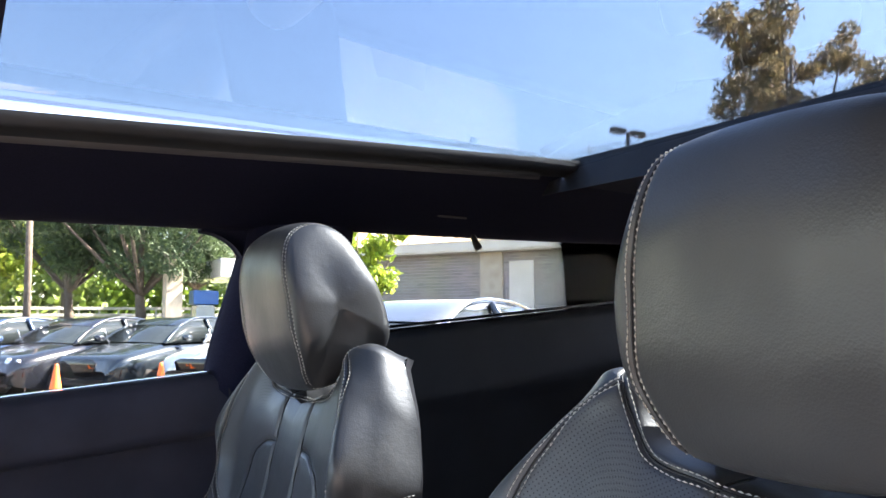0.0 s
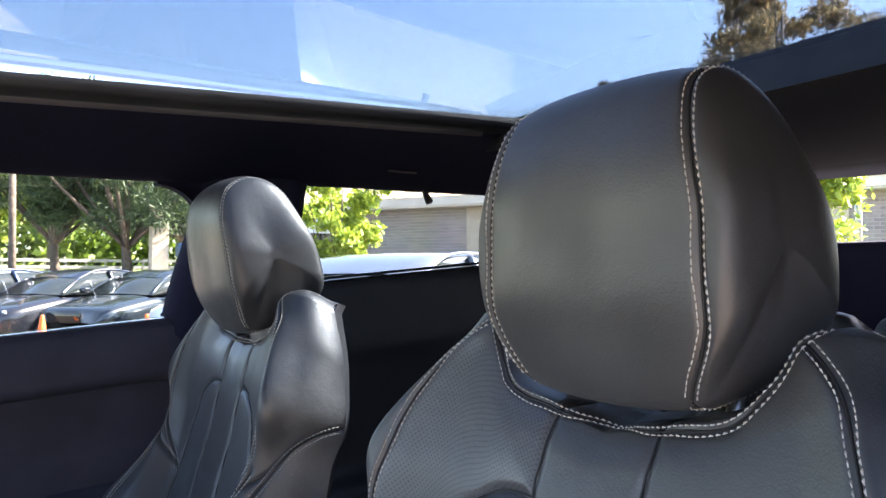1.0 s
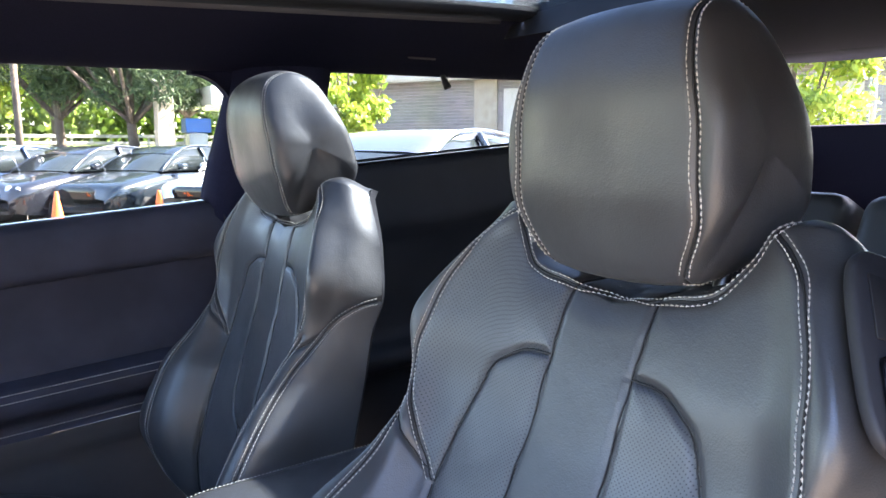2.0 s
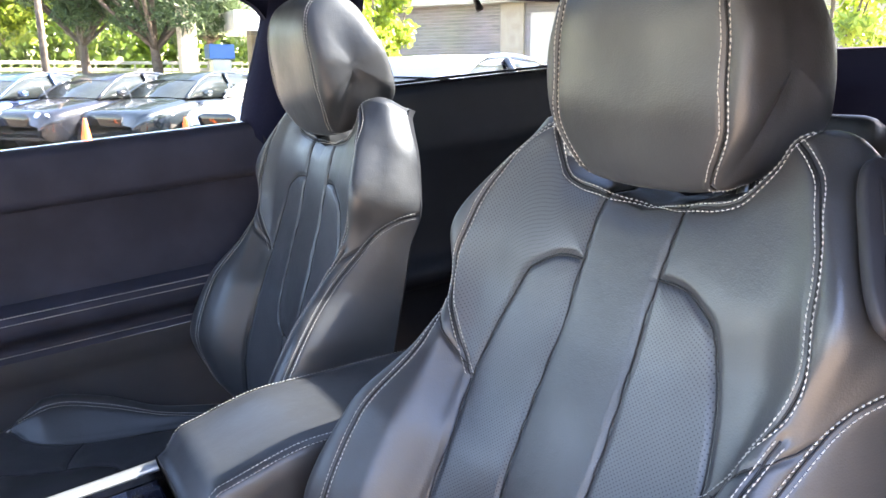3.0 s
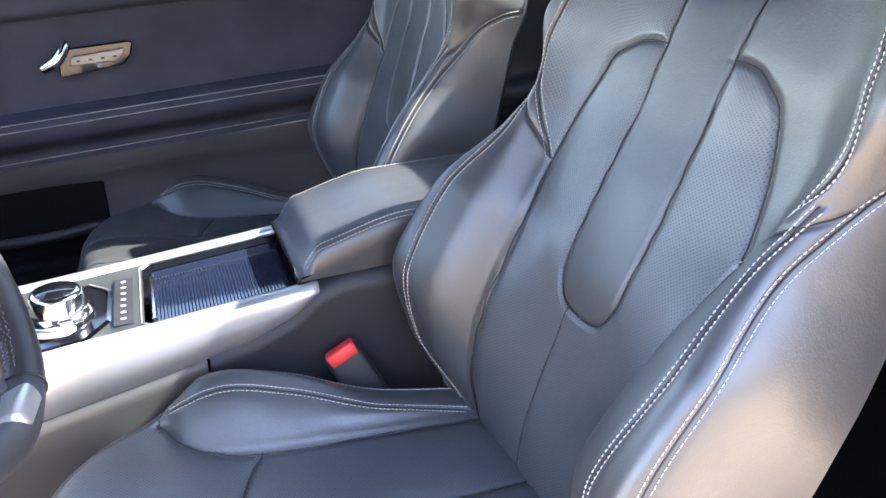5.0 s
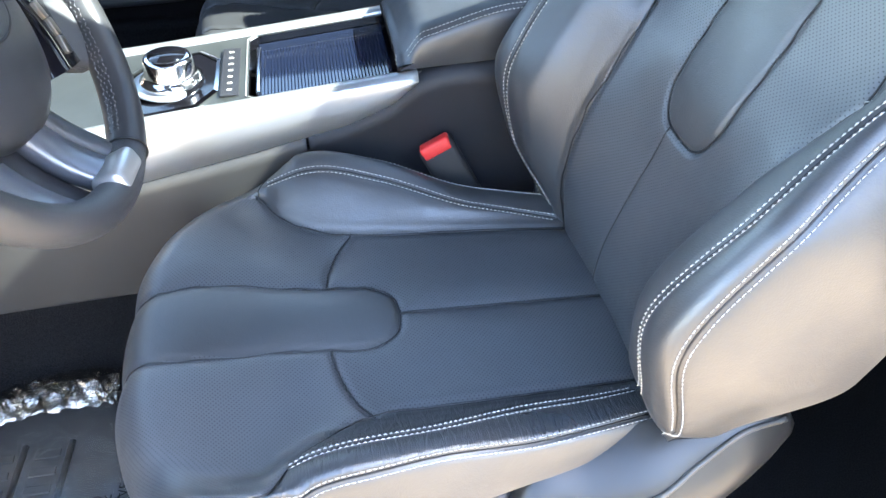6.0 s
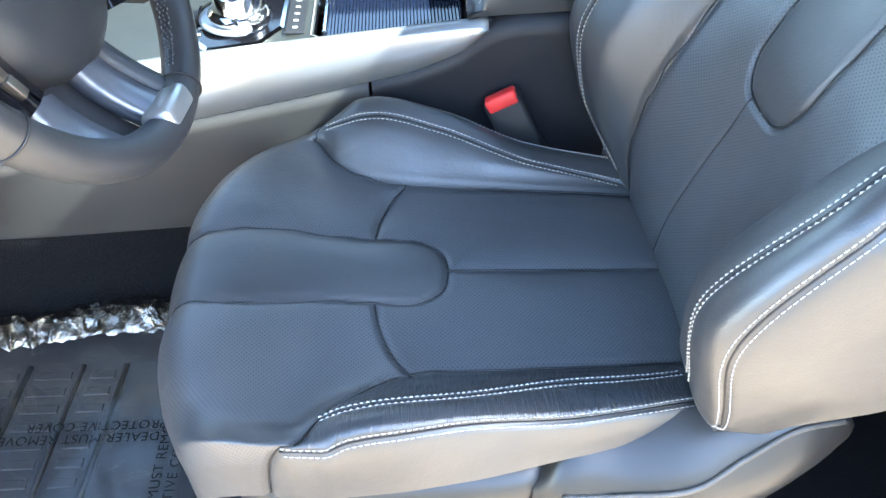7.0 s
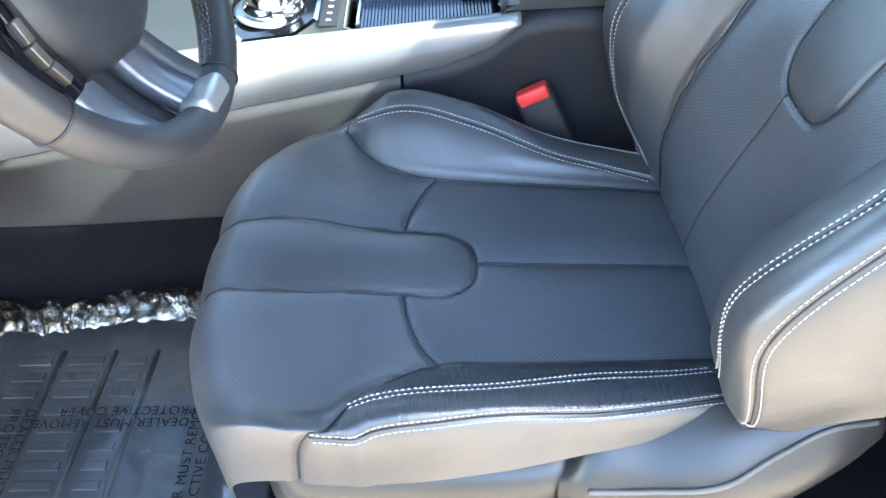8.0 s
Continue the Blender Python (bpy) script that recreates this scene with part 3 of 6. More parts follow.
    def name_of(s, v, uvm):
        y, side = abs(float(width_at(s, v))), "r" if s > 0 else "l"
        if v < -0.049 and y < np.interp(v, (-0.30, -0.10, -0.072, -0.055, -0.049), (0.050, 0.048, 0.041, 0.026, 0.0)):
            return ("cushion_strip", M_LEATHER, "smooth leather strip with a rounded end")
        if creased and side == "l" and v < -0.14:
            outer = abs(s) > np.interp(v, (-0.292, -0.284, -0.262, -0.226, -0.194, -0.168, -0.14), (1.0, 0.86, 0.78, 0.70, 0.62, 0.545, 0.485))
        else:
            outer = y > np.interp(v, (-0.245, -0.235, -0.205, -0.165, -0.105, -0.03, 0.06, 0.20), (0.26, 0.200, 0.186, 0.160, 0.137, 0.131, 0.128, 0.122))
        if not outer and abs(s) > 0.86:
            return ("cushion_band/" + side, M_LEATHER, "")
        if outer:
            return ("cushion_skirt/" + side if abs(s) > 0.80 else "cushion_bolster/" + side, M_CREASED if creased and side == "l" and abs(s) <= 0.8 else M_LEATHER, "creased leather side bolster" if creased and side == "l" and abs(s) <= 0.8 else "")
        if v < np.interp(y, (0.048, 0.075, 0.108, 0.136), (-0.126, -0.122, -0.110, -0.092)):
            return ("thigh_panel/" + side, M_PERF, "")
        return ("seat_insert/" + side, M_PERF, "")

    split_panels(name_of, p2, n2, s_row, v_row, seat, uv)
    seam_thread("cushion_stitching", [curves["crest"], curves["crest_m"], curves["edge"], curves["edge_m"]], (p2, n2), seat)
    seam_line(list(curves.values()), (p2, n2), seat)


# side outline of the head restraint from the foot of the back (along the car, height): up its front, over the top, down its rear
HEAD_SIDE = [(0.176, 0.542), (0.157, 0.595), (0.154, 0.648), (0.155, 0.703), (0.172, 0.743), (0.210, 0.756), (0.247, 0.735), (0.271, 0.684), (0.288, 0.624), (0.286, 0.580), (0.256, 0.551), (0.214, 0.539)]


def build_headrest(seat):
    """A padded band over front, top and rear between two domed side panels, on two steel posts."""
    pts = np.array(HEAD_SIDE)
    m = len(pts)
    t = np.linspace(0, 1, 13, endpoint=False)[:, None]
    loop = np.vstack([0.5 * (2 * pts[i] + (pts[(i + 1) % m] - pts[i - 1]) * t + (2 * pts[i - 1] - 5 * pts[i] + 4 * pts[(i + 1) % m] - pts[(i + 2) % m]) * t**2 + (3 * pts[i] - pts[i - 1] - 3 * pts[(i + 1) % m] + pts[(i + 2) % m]) * t**3) for i in range(m)])
    centre = loop.mean(0)
    half = hermite((0, 0.25, 0.5, 0.75, 1.0), (0.073, 0.097, 0.096, 0.087, 0.075), np.clip((loop[:, 1] - 0.54) / 0.23, 0, 1))
    away = (loop - centre) / np.linalg.norm(loop - centre, axis=1)[:, None]
    round_r = np.linalg.norm(loop - centre, axis=1).mean()
    rows = []
    turns = np.linspace(math.pi / 2 * 0.985, 0, 30)[:-1]

    def cap_row(phi, sgn):
        k = math.cos(phi) ** 0.8
        q = centre + ((loop - centre) * k * k + away * round_r * (1 - k * k)) * k
        return np.stack([q[:, 0], sgn * (half * k + half.mean() * (1 - k) + 0.029 * math.sin(phi)), q[:, 1]], 1)

    for phi in turns:
        rows.append(cap_row(phi, -1))
    for b in np.sin(np.linspace(-math.pi / 2, math.pi / 2, 45)):
        q = loop + away * 0.0045 * (1 - b * b)
        rows.append(np.stack([q[:, 0], b * half, q[:, 1]], 1))
    for phi in turns[::-1]:
        rows.append(cap_row(phi, 1))
    p = np.array(rows) + BACK_AT + np.array((0.0, -0.015, 0.0))

    def normals(g):
        return grid_normals(np.concatenate([g[:, -1:], g, g[:, :1]], 1))[:, 1:-1]

    nrm = normals(p)
    if nrm[51, 30][0] > 0:
        nrm = -nrm
    seam_lines = [spline(np.vstack([p[k], p[k][:1]])[::3], 260) for k in (len(turns), len(rows) - 1 - len(turns))]
    p2, _ = press_seams(p, nrm, [(l, 0.0032, 0.35) for l in seam_lines])
    nrm = normals(p2)
    if nrm[51, 30][0] > 0:
        nrm = -nrm
    nrm[0], nrm[-1] = (0, -1, 0), (0, 1, 0)
    n_r, n_c = p2.shape[:2]
    uv = np.zeros((n_r * n_c, 2))
    flat_p, flat_n = p2.reshape(-1, 3), nrm.reshape(-1, 3)

    def faces(a, b):
        return [(i * n_c + j, i * n_c + (j + 1) % n_c, (i + 1) * n_c + (j + 1) % n_c, (i + 1) * n_c + j) for i in range(a, b) for j in range(n_c)]

    k = len(turns)
    pad = panel_mesh("headrest", flat_p, faces(k, n_r - 1 - k), flat_n, uv, M_LEATHER, seat, "rounded leather head restraint")
    panel_mesh("headrest_side", flat_p, faces(0, k) + [tuple(range(n_c))], flat_n, uv, M_LEATHER, pad)
    panel_mesh("headrest_side", flat_p, faces(n_r - 1 - k, n_r - 1) + [tuple((n_r - 1) * n_c + j for j in range(n_c))], flat_n, uv, M_LEATHER, pad)
    seam_thread("headrest_stitching", seam_lines, (p2, nrm), pad, (-0.0045, 0.0045))
    seam_line(seam_lines, (p2, nrm), pad)
    foot = BACK_AT + 0.52 * BACK_UP - 0.03 * BACK_OUT
    top = BACK_AT + np.array((0.246, 0.0, 0.58))
    for sgn in (-1, 1):
        y = sgn * 0.074 - 0.010
        part("headrest_post", tube([(foot[0], y, foot[2]), (top[0], y, top[2])], 0.0065, 12), M_STEEL, seat, "bright steel post")
        part("post_guide", tube([(foot[0], y, foot[2]), tuple(foot + (top - foot) * 0.45 + np.array((0, y, 0)))], (0.015, 0.015, 0.011), 14), M_BLACK, seat, "black plastic guide")


def build_seat(at, back_pose, label, group, creased=False):
    """A front seat at the pose at; its reclining back and head restraint stand at their own pose."""
    seat = empty("front_seat", label, "car seat", group)
    build_back(seat)
    build_headrest(seat)
    for ob in seat.children:
        ob.matrix_basis = at.inverted() @ back_pose
    build_cushion(seat, creased)
    seat.matrix_basis = at
    return seat

# ---------------------------------------------------------------- the car's cabin
SEAT_Y = 0.012
MID_Y = 0.394
BELT = 0.085  # the door lines climb towards the rear


def loft_x(section, xs, shift):
    """A panel with one cross-section (y, z) carried along the car; shift gives (dy, dz) at x."""
    verts = []
    for x in xs:
        dy, dz = shift(x)
        verts += [(x, y + dy, z + dz) for y, z in section]
    return np.array(verts), grid_faces(len(xs), len(section))


def rounded(points, n):
    return [tuple(p) for p in spline(points, n)]


def mirror_y(m):
    v, f = m
    v = np.array(v, float).copy()
    v[:, 1] = 2 * MID_Y - v[:, 1]
    return v, [tuple(q[::-1]) for q in f]


# floor and carpet
floor = box("floor", (-1.35, -0.40, -0.02), (1.9, 1.19, 0.02), M_CARPET, None, 0.0)
tagged(floor, "black carpeted car floor", "floor", kind="structure")

# passenger door with its armrest, trim and pull
door_section = [(1.175, 0.822), (1.150, 0.826), (1.126, 0.821), (1.116, 0.809), (1.108, 0.772), (1.104, 0.735), (1.108, 0.722), (1.128, 0.712), (1.136, 0.690), (1.138, 0.610), (1.136, 0.555),
                (1.128, 0.540), (1.086, 0.532), (1.070, 0.522), (1.066, 0.505), (1.072, 0.486), (1.096, 0.470), (1.108, 0.458), (1.106, 0.440), (1.098, 0.432), (1.100, 0.420), (1.112, 0.400), (1.116, 0.384), (1.128, 0.372), (1.134, 0.340), (1.134, 0.10), (1.120, 0.03)]
door = empty("passenger_door", "closed black car door with padded armrest and white stitching", "car door")
xs = np.linspace(-1.12, 0.362, 50)
belt = lambda x: (0.0, BELT * x)
sec = np.array(door_section)
upper, mid_, arm, low = sec[:8], sec[7:12], sec[11:20], sec[19:]
part("door_top_pad", loft_x([tuple(p) for p in upper], xs, belt), M_DOOR, door, "soft dark upper door trim")
part("door_inlay", loft_x([tuple(p) for p in mid_], xs, belt), M_DOOR, door, "dark padded door inlay")
part("door_armrest", loft_x(rounded(arm, 24), xs, lambda x: (0.012 * smoothstep(-0.75, -0.95, x), BELT * x)), M_DOOR, door, "padded leather armrest")
part("door_lower_panel", loft_x([tuple(p) for p in low], xs, lambda x: (0.0, BELT * x * 0.9)), M_DOORLOW, door, "grey moulded lower door panel")
# white twin seam along the armrest's edge and a single one under it
curve = np.array(rounded(arm, 24))
paths, away = [], []
for goal_z in (0.5265, 0.5165, 0.446):
    k = int(np.argmin(np.abs(curve[:, 1] - goal_z) + 0.2 * (curve[:, 0] > 1.11)))
    run = curve[k + 1] - curve[k - 1]
    out = np.array((run[1], -run[0])) / np.linalg.norm(run)
    out = -out if out[0] > 0 else out
    paths.append(np.array([(x, curve[k, 0] + 0.012 * smoothstep(-0.75, -0.95, x) + 0.0008 * out[0], curve[k, 1] + BELT * x + 0.0008 * out[1]) for x in np.linspace(-0.95, 0.34, 90)]))
    away.append(np.tile((0, out[0], out[1]), (90, 1)))
tagged(part("door_stitching", stitches(paths, away, 0.0055, 0.0046, 0.0022), M_THREAD, door, smooth=False), kind="stuff")
# door pocket: dark recess with a lip
box("door_pocket", (-0.98, 1.085, 0.13), (-0.275, 1.131, 0.19), M_CARPET, door, 0.012)
box("pocket_back", (-0.98, 1.126, 0.14), (-0.275, 1.1325, 0.345), M_CARPET, door, 0.003)
part("pocket_rail", tube([(-0.95, 1.085, 0.235), (-0.45, 1.085, 0.245), (-0.285, 1.09, 0.262)], 0.012, 8, 20), M_PLASTIC, door)
speaker = lathe([(0.0, 0.0), (0.080, 0.0), (0.086, 0.006), (0.092, 0.012), (0.098, 0.010), (0.100, 0.0)], 40)
sp = part("door_speaker", speaker, M_GREYPLASTIC, door, "round grey speaker grille")
sp.matrix_basis = pose(-0.590, 1.098, 0.412, 90, 0, 0)
pull = pose(0, 0, 0, 0, -5, 0) @ Matrix.Translation((0.026, 0, -0.004))
bm = extrude_outline([(-0.292, 0.602), (-0.286, 0.640), (-0.272, 0.652), (-0.148, 0.652), (-0.142, 0.646), (-0.152, 0.622), (-0.170, 0.606), (-0.286, 0.596)], 0.012, "y", 0.003, 1.126)
bmesh.ops.transform(bm, matrix=pull, verts=bm.verts)
part("handle_bezel", bm, M_GLOSS, door, "gloss black handle surround", False)
bm = extrude_outline([(-0.268, 0.618), (-0.262, 0.636), (-0.158, 0.640), (-0.166, 0.626), (-0.180, 0.616)], 0.006, "y", 0.002, 1.1215)
bmesh.ops.transform(bm, matrix=pull, verts=bm.verts)
part("lock_bar", bm, M_STEEL, door, "dull metal lock switch bar", False)
for k in range(4):
    x = -0.254 + k * 0.023
    box("handle_mark", (x, 1.1203, 0.624), (x + 0.007, 1.1212, 0.628), M_BLACK, door, 0.0, "", pull)
part("door_handle", tube([(-0.345, 1.112, 0.588), (-0.318, 1.108, 0.604), (-0.300, 1.112, 0.626), (-0.293, 1.122, 0.640)], (0.010, 0.012, 0.011, 0.008), 12, 20), M_CHROME, door, "chrome pull lever")
part("sill_strip", loft_x([(1.150, 0.8285), (1.136, 0.8305), (1.124, 0.8290)], np.linspace(-1.12, 0.355, 30), belt), M_CHROME, door, "thin bright window strip")

# side walls behind the doors: pillar, quarter panel with its window opening, header


def side_wall(flip):
    """Pillar, quarter trim and roof rail of one side, as one setting piece with its openings left free."""
    fix = mirror_y if flip else (lambda m: m)
    wall = empty("wall_left" if flip else "wall_right", "dark trimmed cabin side with pillar and quarter window opening", "car side", kind="structure")
    # lower quarter trim under the window
    sec = rounded([(1.165, 0.872), (1.135, 0.876), (1.118, 0.862), (1.108, 0.80), (1.100, 0.72), (1.112, 0.69), (1.120, 0.60), (1.110, 0.47), (1.075, 0.445), (1.060, 0.42), (1.075, 0.39), (1.110, 0.36), (1.115, 0.20), (1.11, 0.02)], 60)
    part("quarter_trim", fix(loft_x(sec, np.linspace(0.355, 1.88, 50), lambda x: (-0.05 * smoothstep(0.7, 1.8, x), 0.09 * (x - 0.12)))), M_PLASTIC, wall)
    part("quarter_ledge", fix(loft_x([(1.170, 0.880), (1.138, 0.884), (1.128, 0.878)], np.linspace(0.58, 1.53, 30), lambda x: (-0.05 * smoothstep(0.7, 1.8, x), 0.09 * (x - 0.12)))), M_GREYPLASTIC, wall, "grey window ledge")
    # the pillar between door and quarter window
    pil = []
    for k in range(16):
        f = k / 15
        z = 0.80 + 0.36 * f
        a, b = 0.326 + 0.074 * smoothstep(0, 1, f), 0.560 + 0.05 * f
        inner = 1.108 - 0.014 * f
        pil += [(a, 1.19, z), (a - 0.004, 1.135, z), (a + 0.012, inner + 0.006, z), (a + 0.05, inner - 0.004, z), ((a + b) / 2, inner - 0.008, z), (b - 0.03, inner, z), (b, inner + 0.02, z), (b, 1.19, z)]
    part("pillar_trim", fix((np.array(pil), grid_faces(16, 8))), M_LINER, wall, "dark cloth pillar cover")
    # rounded upper corner of the door window
    fillet = [(0.408, 1.118)] + [(0.308 + 0.088 * math.cos(a), 1.022 + 0.088 * math.sin(a)) for a in np.linspace(0, math.pi / 2, 13)] + [(0.308, 1.118)]
    fv = np.array([(x, y, z) for y in (1.135, 1.166) for x, z in fillet])
    nf = len(fillet)
    part("window_corner", fix((fv, [tuple(range(nf)), tuple(range(2 * nf - 1, nf - 1, -1))] + [(k, (k + 1) % nf, nf + (k + 1) % nf, nf + k) for k in range(nf)])), M_LINER, wall)
    # rear pillar behind the quarter window
    rp = []
    for k in range(12):
        f = k / 11
        z = 0.93 + 0.24 * f
        a = 1.500 - 0.09 * smoothstep(0.4, 1, f)
        rp += [(a, 1.17, z), (a, 1.10, z), (a + 0.03, 1.07, z), (1.62, 1.00, z), (1.86, 0.90, z)]
    part("rear_pillar_trim", fix((np.array(rp), grid_faces(12, 5))), M_LINER, wall)
    # header from the window tops up to the roof opening
    head = rounded([(1.190, 1.118), (1.135, 1.112), (1.095, 1.118), (1.04, 1.138), (0.94, 1.172), (0.86, 1.192), (0.818, 1.200)], 26)
    part("roof_header", fix(loft_x(head, np.linspace(-0.75, 1.88, 60), lambda x: (-0.06 * smoothstep(0.9, 1.85, x), 0.012 * x + 0.008 * smoothstep(0.3, 0.65, x)))), M_LINER, wall, "dark cloth headliner edge")
    # the rail's lighter grey paints the highlight along this thin edge
    part("blind_rail", fix(loft_x([(0.824, 1.2015), (0.820, 1.1945), (0.813, 1.1935), (0.808, 1.2005)], np.linspace(-0.05, 0.84, 30), lambda x: (0, -0.022 + 0.042 * x))), M_DOORLOW, wall, "thin grey blind rail")
    part("glass_seal", fix(loft_x([(0.812, 1.200), (0.804, 1.204), (0.790, 1.206), (0.780, 1.211), (0.782, 1.228)], np.linspace(-0.08, 0.92, 30), lambda x: (0, -0.022 + 0.042 * x))), M_BLACK, wall)
    return wall


wall_right = side_wall(False)
wall_left = side_wall(True)
plate = box("vent_plate", (0.752, 1.030, 1.196), (0.822, 1.034, 1.210), M_DOORLOW, None, 0.001, "", None)
plate.matrix_basis = Matrix.Translation((0.787, 1.032, 1.160)) @ pose(0, 0, 0, -58, 0, 0) @ Matrix.Translation((-0.787, -1.032, -1.203))
tagged(plate, "small pale plate on the dark roof rail", "plate")
knob = part("coat_hook", tube([(0.878, 1.085, 1.128), (0.878, 1.072, 1.110), (0.880, 1.066, 1.100)], (0.006, 0.008, 0.009), 10), M_BLACK)
tagged(knob, "small black coat hook under the headliner", "hook")

# roof: ceiling panels fore and aft of the glass
ceiling_rear = part("ceiling", loft_x([(-0.06, 1.205), (0.0, 1.195), (0.2, 1.19), (0.394, 1.188), (0.59, 1.19), (0.79, 1.195), (0.85, 1.20)], np.linspace(0.885, 1.88, 12), lambda x: (0, 0.012 - 0.02 * smoothstep(0.9, 1.8, x) - 0.012 * smoothstep(0.95, 0.885, x))), M_LINER)
tagged(ceiling_rear, "dark cloth headliner behind the roof glass", "ceiling", kind="structure")
ceiling_front = part("ceiling", loft_x([(-0.06, 1.19), (0.2, 1.185), (0.394, 1.183), (0.59, 1.185), (0.85, 1.19)], np.linspace(-0.75, -0.045, 10), lambda x: (0, 0.0 - 0.05 * smoothstep(-0.3, -0.75, x))), M_LINER)
tagged(ceiling_front, "dark cloth headliner ahead of the roof glass", "ceiling", kind="structure")
roof_lip = part("trim", loft_x([(-0.06, 1.186), (0.394, 1.181), (0.85, 1.186)], (0.878, 0.888, 0.90, 0.925), lambda x: (0, -0.002 + (x - 0.878) * 1.5)), M_BLACK)
tagged(roof_lip, "black rear edge of the roof opening", "trim", kind="structure")
roof_sec = [(-0.03, 1.220), (0.15, 1.228), (0.394, 1.232), (0.64, 1.228), (0.818, 1.220)]
roof_xs = np.linspace(-0.12, 0.95, 14)
outer_face = loft_x([(y, z + 0.006) for y, z in roof_sec], roof_xs, lambda x: (0, 0.012 * x))
inner_face = loft_x(roof_sec, roof_xs, lambda x: (0, 0.012 * x))
roof_glass = part("window_1", joined([outer_face, inner_face]), M_ROOFGLASS)
tagged(roof_glass, "large tinted panoramic glass roof", "roof glass", kind="structure")


def pane(name, outline, y, label):
    bm = extrude_outline(outline, 0.004, "y", 0, y)
    ob = part(name, bm, M_GLASS, None, "", False)
    ob.visible_shadow = False
    return tagged(ob, label, "window", kind="structure")


pane("window_2", [(-1.15, 0.71), (0.36, 0.835), (0.40, 1.125), (-0.72, 1.105)], 1.168, "clear closed passenger door window")
pane("window_3", [(0.55, 0.90), (1.54, 0.985), (1.54, 1.07), (1.46, 1.15), (0.60, 1.15)], 1.168, "clear rear quarter window")
pane("window_4", [(0.55, 0.90), (1.54, 0.985), (1.54, 1.07), (1.46, 1.15), (0.60, 1.15)], -0.386, "clear rear quarter window")

# rear end: window, shelf and rear bench
rw = part("window_5", (np.array([(1.62, -0.14, 1.205), (1.62, 0.93, 1.205), (1.86, 0.98, 1.00), (1.86, -0.19, 1.00)]), [(0, 1, 2, 3)]), M_GLASS)
rw.visible_shadow = False
tagged(rw, "clear rear window", "window", kind="structure")
box_parcel = box("wall_back", (1.74, -0.34, 0.0), (1.80, 1.13, 1.015), M_LINER, None, 0.01)
tagged(box_parcel, "dark tailgate trim below the rear window", "car side", kind="structure")


def rear_bench():
    bench = empty("rear_seat", "black leather rear bench with white stitching and head restraints", "car seat")
    lean = pose(1.30, MID_Y, 0.42, 0, 24, 0)
    for sgn, half in ((-1, 0.32), (1, 0.32)):
        bm = bmesh.new()
        box_bm(bm, (-0.07, sgn * 0.325 - half + 0.006, -0.05), (0.07, sgn * 0.325 + half - 0.006, 0.47), 0.045, 4, lean)
        part("rear_backrest", bm, M_LEATHER, bench)
        bm = bmesh.new()
        box_bm(bm, (0.80, MID_Y + sgn * 0.325 - half + 0.006, 0.27), (1.36, MID_Y + sgn * 0.325 + half - 0.006, 0.43), 0.05, 4)
        part("rear_cushion", bm, M_LEATHER, bench)
        bm = bmesh.new()
        box_bm(bm, (-0.045, sgn * 0.33 - 0.13, 0.475), (0.055, sgn * 0.33 + 0.13, 0.60), 0.042, 4, lean)
        hr = part("rear_headrest", bm, M_LEATHER, bench)
        for q in (-0.06, 0.06):
            part("headrest_post", tube([tuple(lean @ Vector((0.0, sgn * 0.33 + q, 0.45))), tuple(lean @ Vector((0.0, sgn * 0.33 + q, 0.50)))], 0.006, 10), M_CHROME, bench)
        paths, away = [], []
        for off in (-0.004, 0.004):
            for yy in (sgn * 0.325 - 0.16, sgn * 0.325 + 0.16):
                paths.append(np.array([tuple(lean @ Vector((-0.0705, yy + off, z))) for z in np.linspace(0.0, 0.43, 40)]))
                away.append(np.tile(tuple(lean.to_3x3() @ Vector((-1, 0, 0))), (40, 1)))
        tagged(part("rear_stitching", stitches(paths, away, 0.006, 0.0046, 0.0013), M_THREAD, bench, smooth=False), kind="stuff")
        paths = [np.array([(x, MID_Y + sgn * 0.325 + yy, 0.4305) for x in np.linspace(0.86, 1.25, 40)]) for yy in (-0.16, 0.16)]
        tagged(part("rear_stitching", stitches(paths, [np.tile((0, 0, 1), (40, 1))] * 2, 0.006, 0.0046, 0.0013), M_THREAD, bench, smooth=False), kind="stuff")
    return bench


rear_bench()

# front end: windscreen, dashboard and the wall under it
ws = part("window_6", loft_x([(-0.30, 0.0), (0.1, 0.012), (0.394, 0.016), (0.69, 0.012), (1.09, 0.0)], np.linspace(-1.38, -0.72, 6), lambda x: (0, 1.155 + (x + 0.72) * 0.62)), M_CLEAR)
ws.visible_shadow = False
tagged(ws, "clear windscreen", "window", kind="structure")
fire = box("wall_front", (-1.40, -0.34, -0.02), (-1.30, 1.13, 0.75), M_CARPET, None, 0.0)
tagged(fire, "dark footwell end", "car side", kind="structure")
dash = empty("dashboard", "dark padded dashboard with grey lower panel", "dashboard")
dsec = rounded([(-1.34, 0.735), (-1.1, 0.775), (-0.92, 0.765), (-0.83, 0.73), (-0.80, 0.66), (-0.84, 0.60), (-0.88, 0.52), (-0.90, 0.46), (-1.05, 0.42), (-1.30, 0.40)], 40)
dv = np.array([(x, y, z) for y in np.linspace(-0.335, 1.125, 12) for x, z in dsec])
part("dash_body", (dv, grid_faces(12, 40)), M_PLASTIC, dash, "dark soft dashboard")

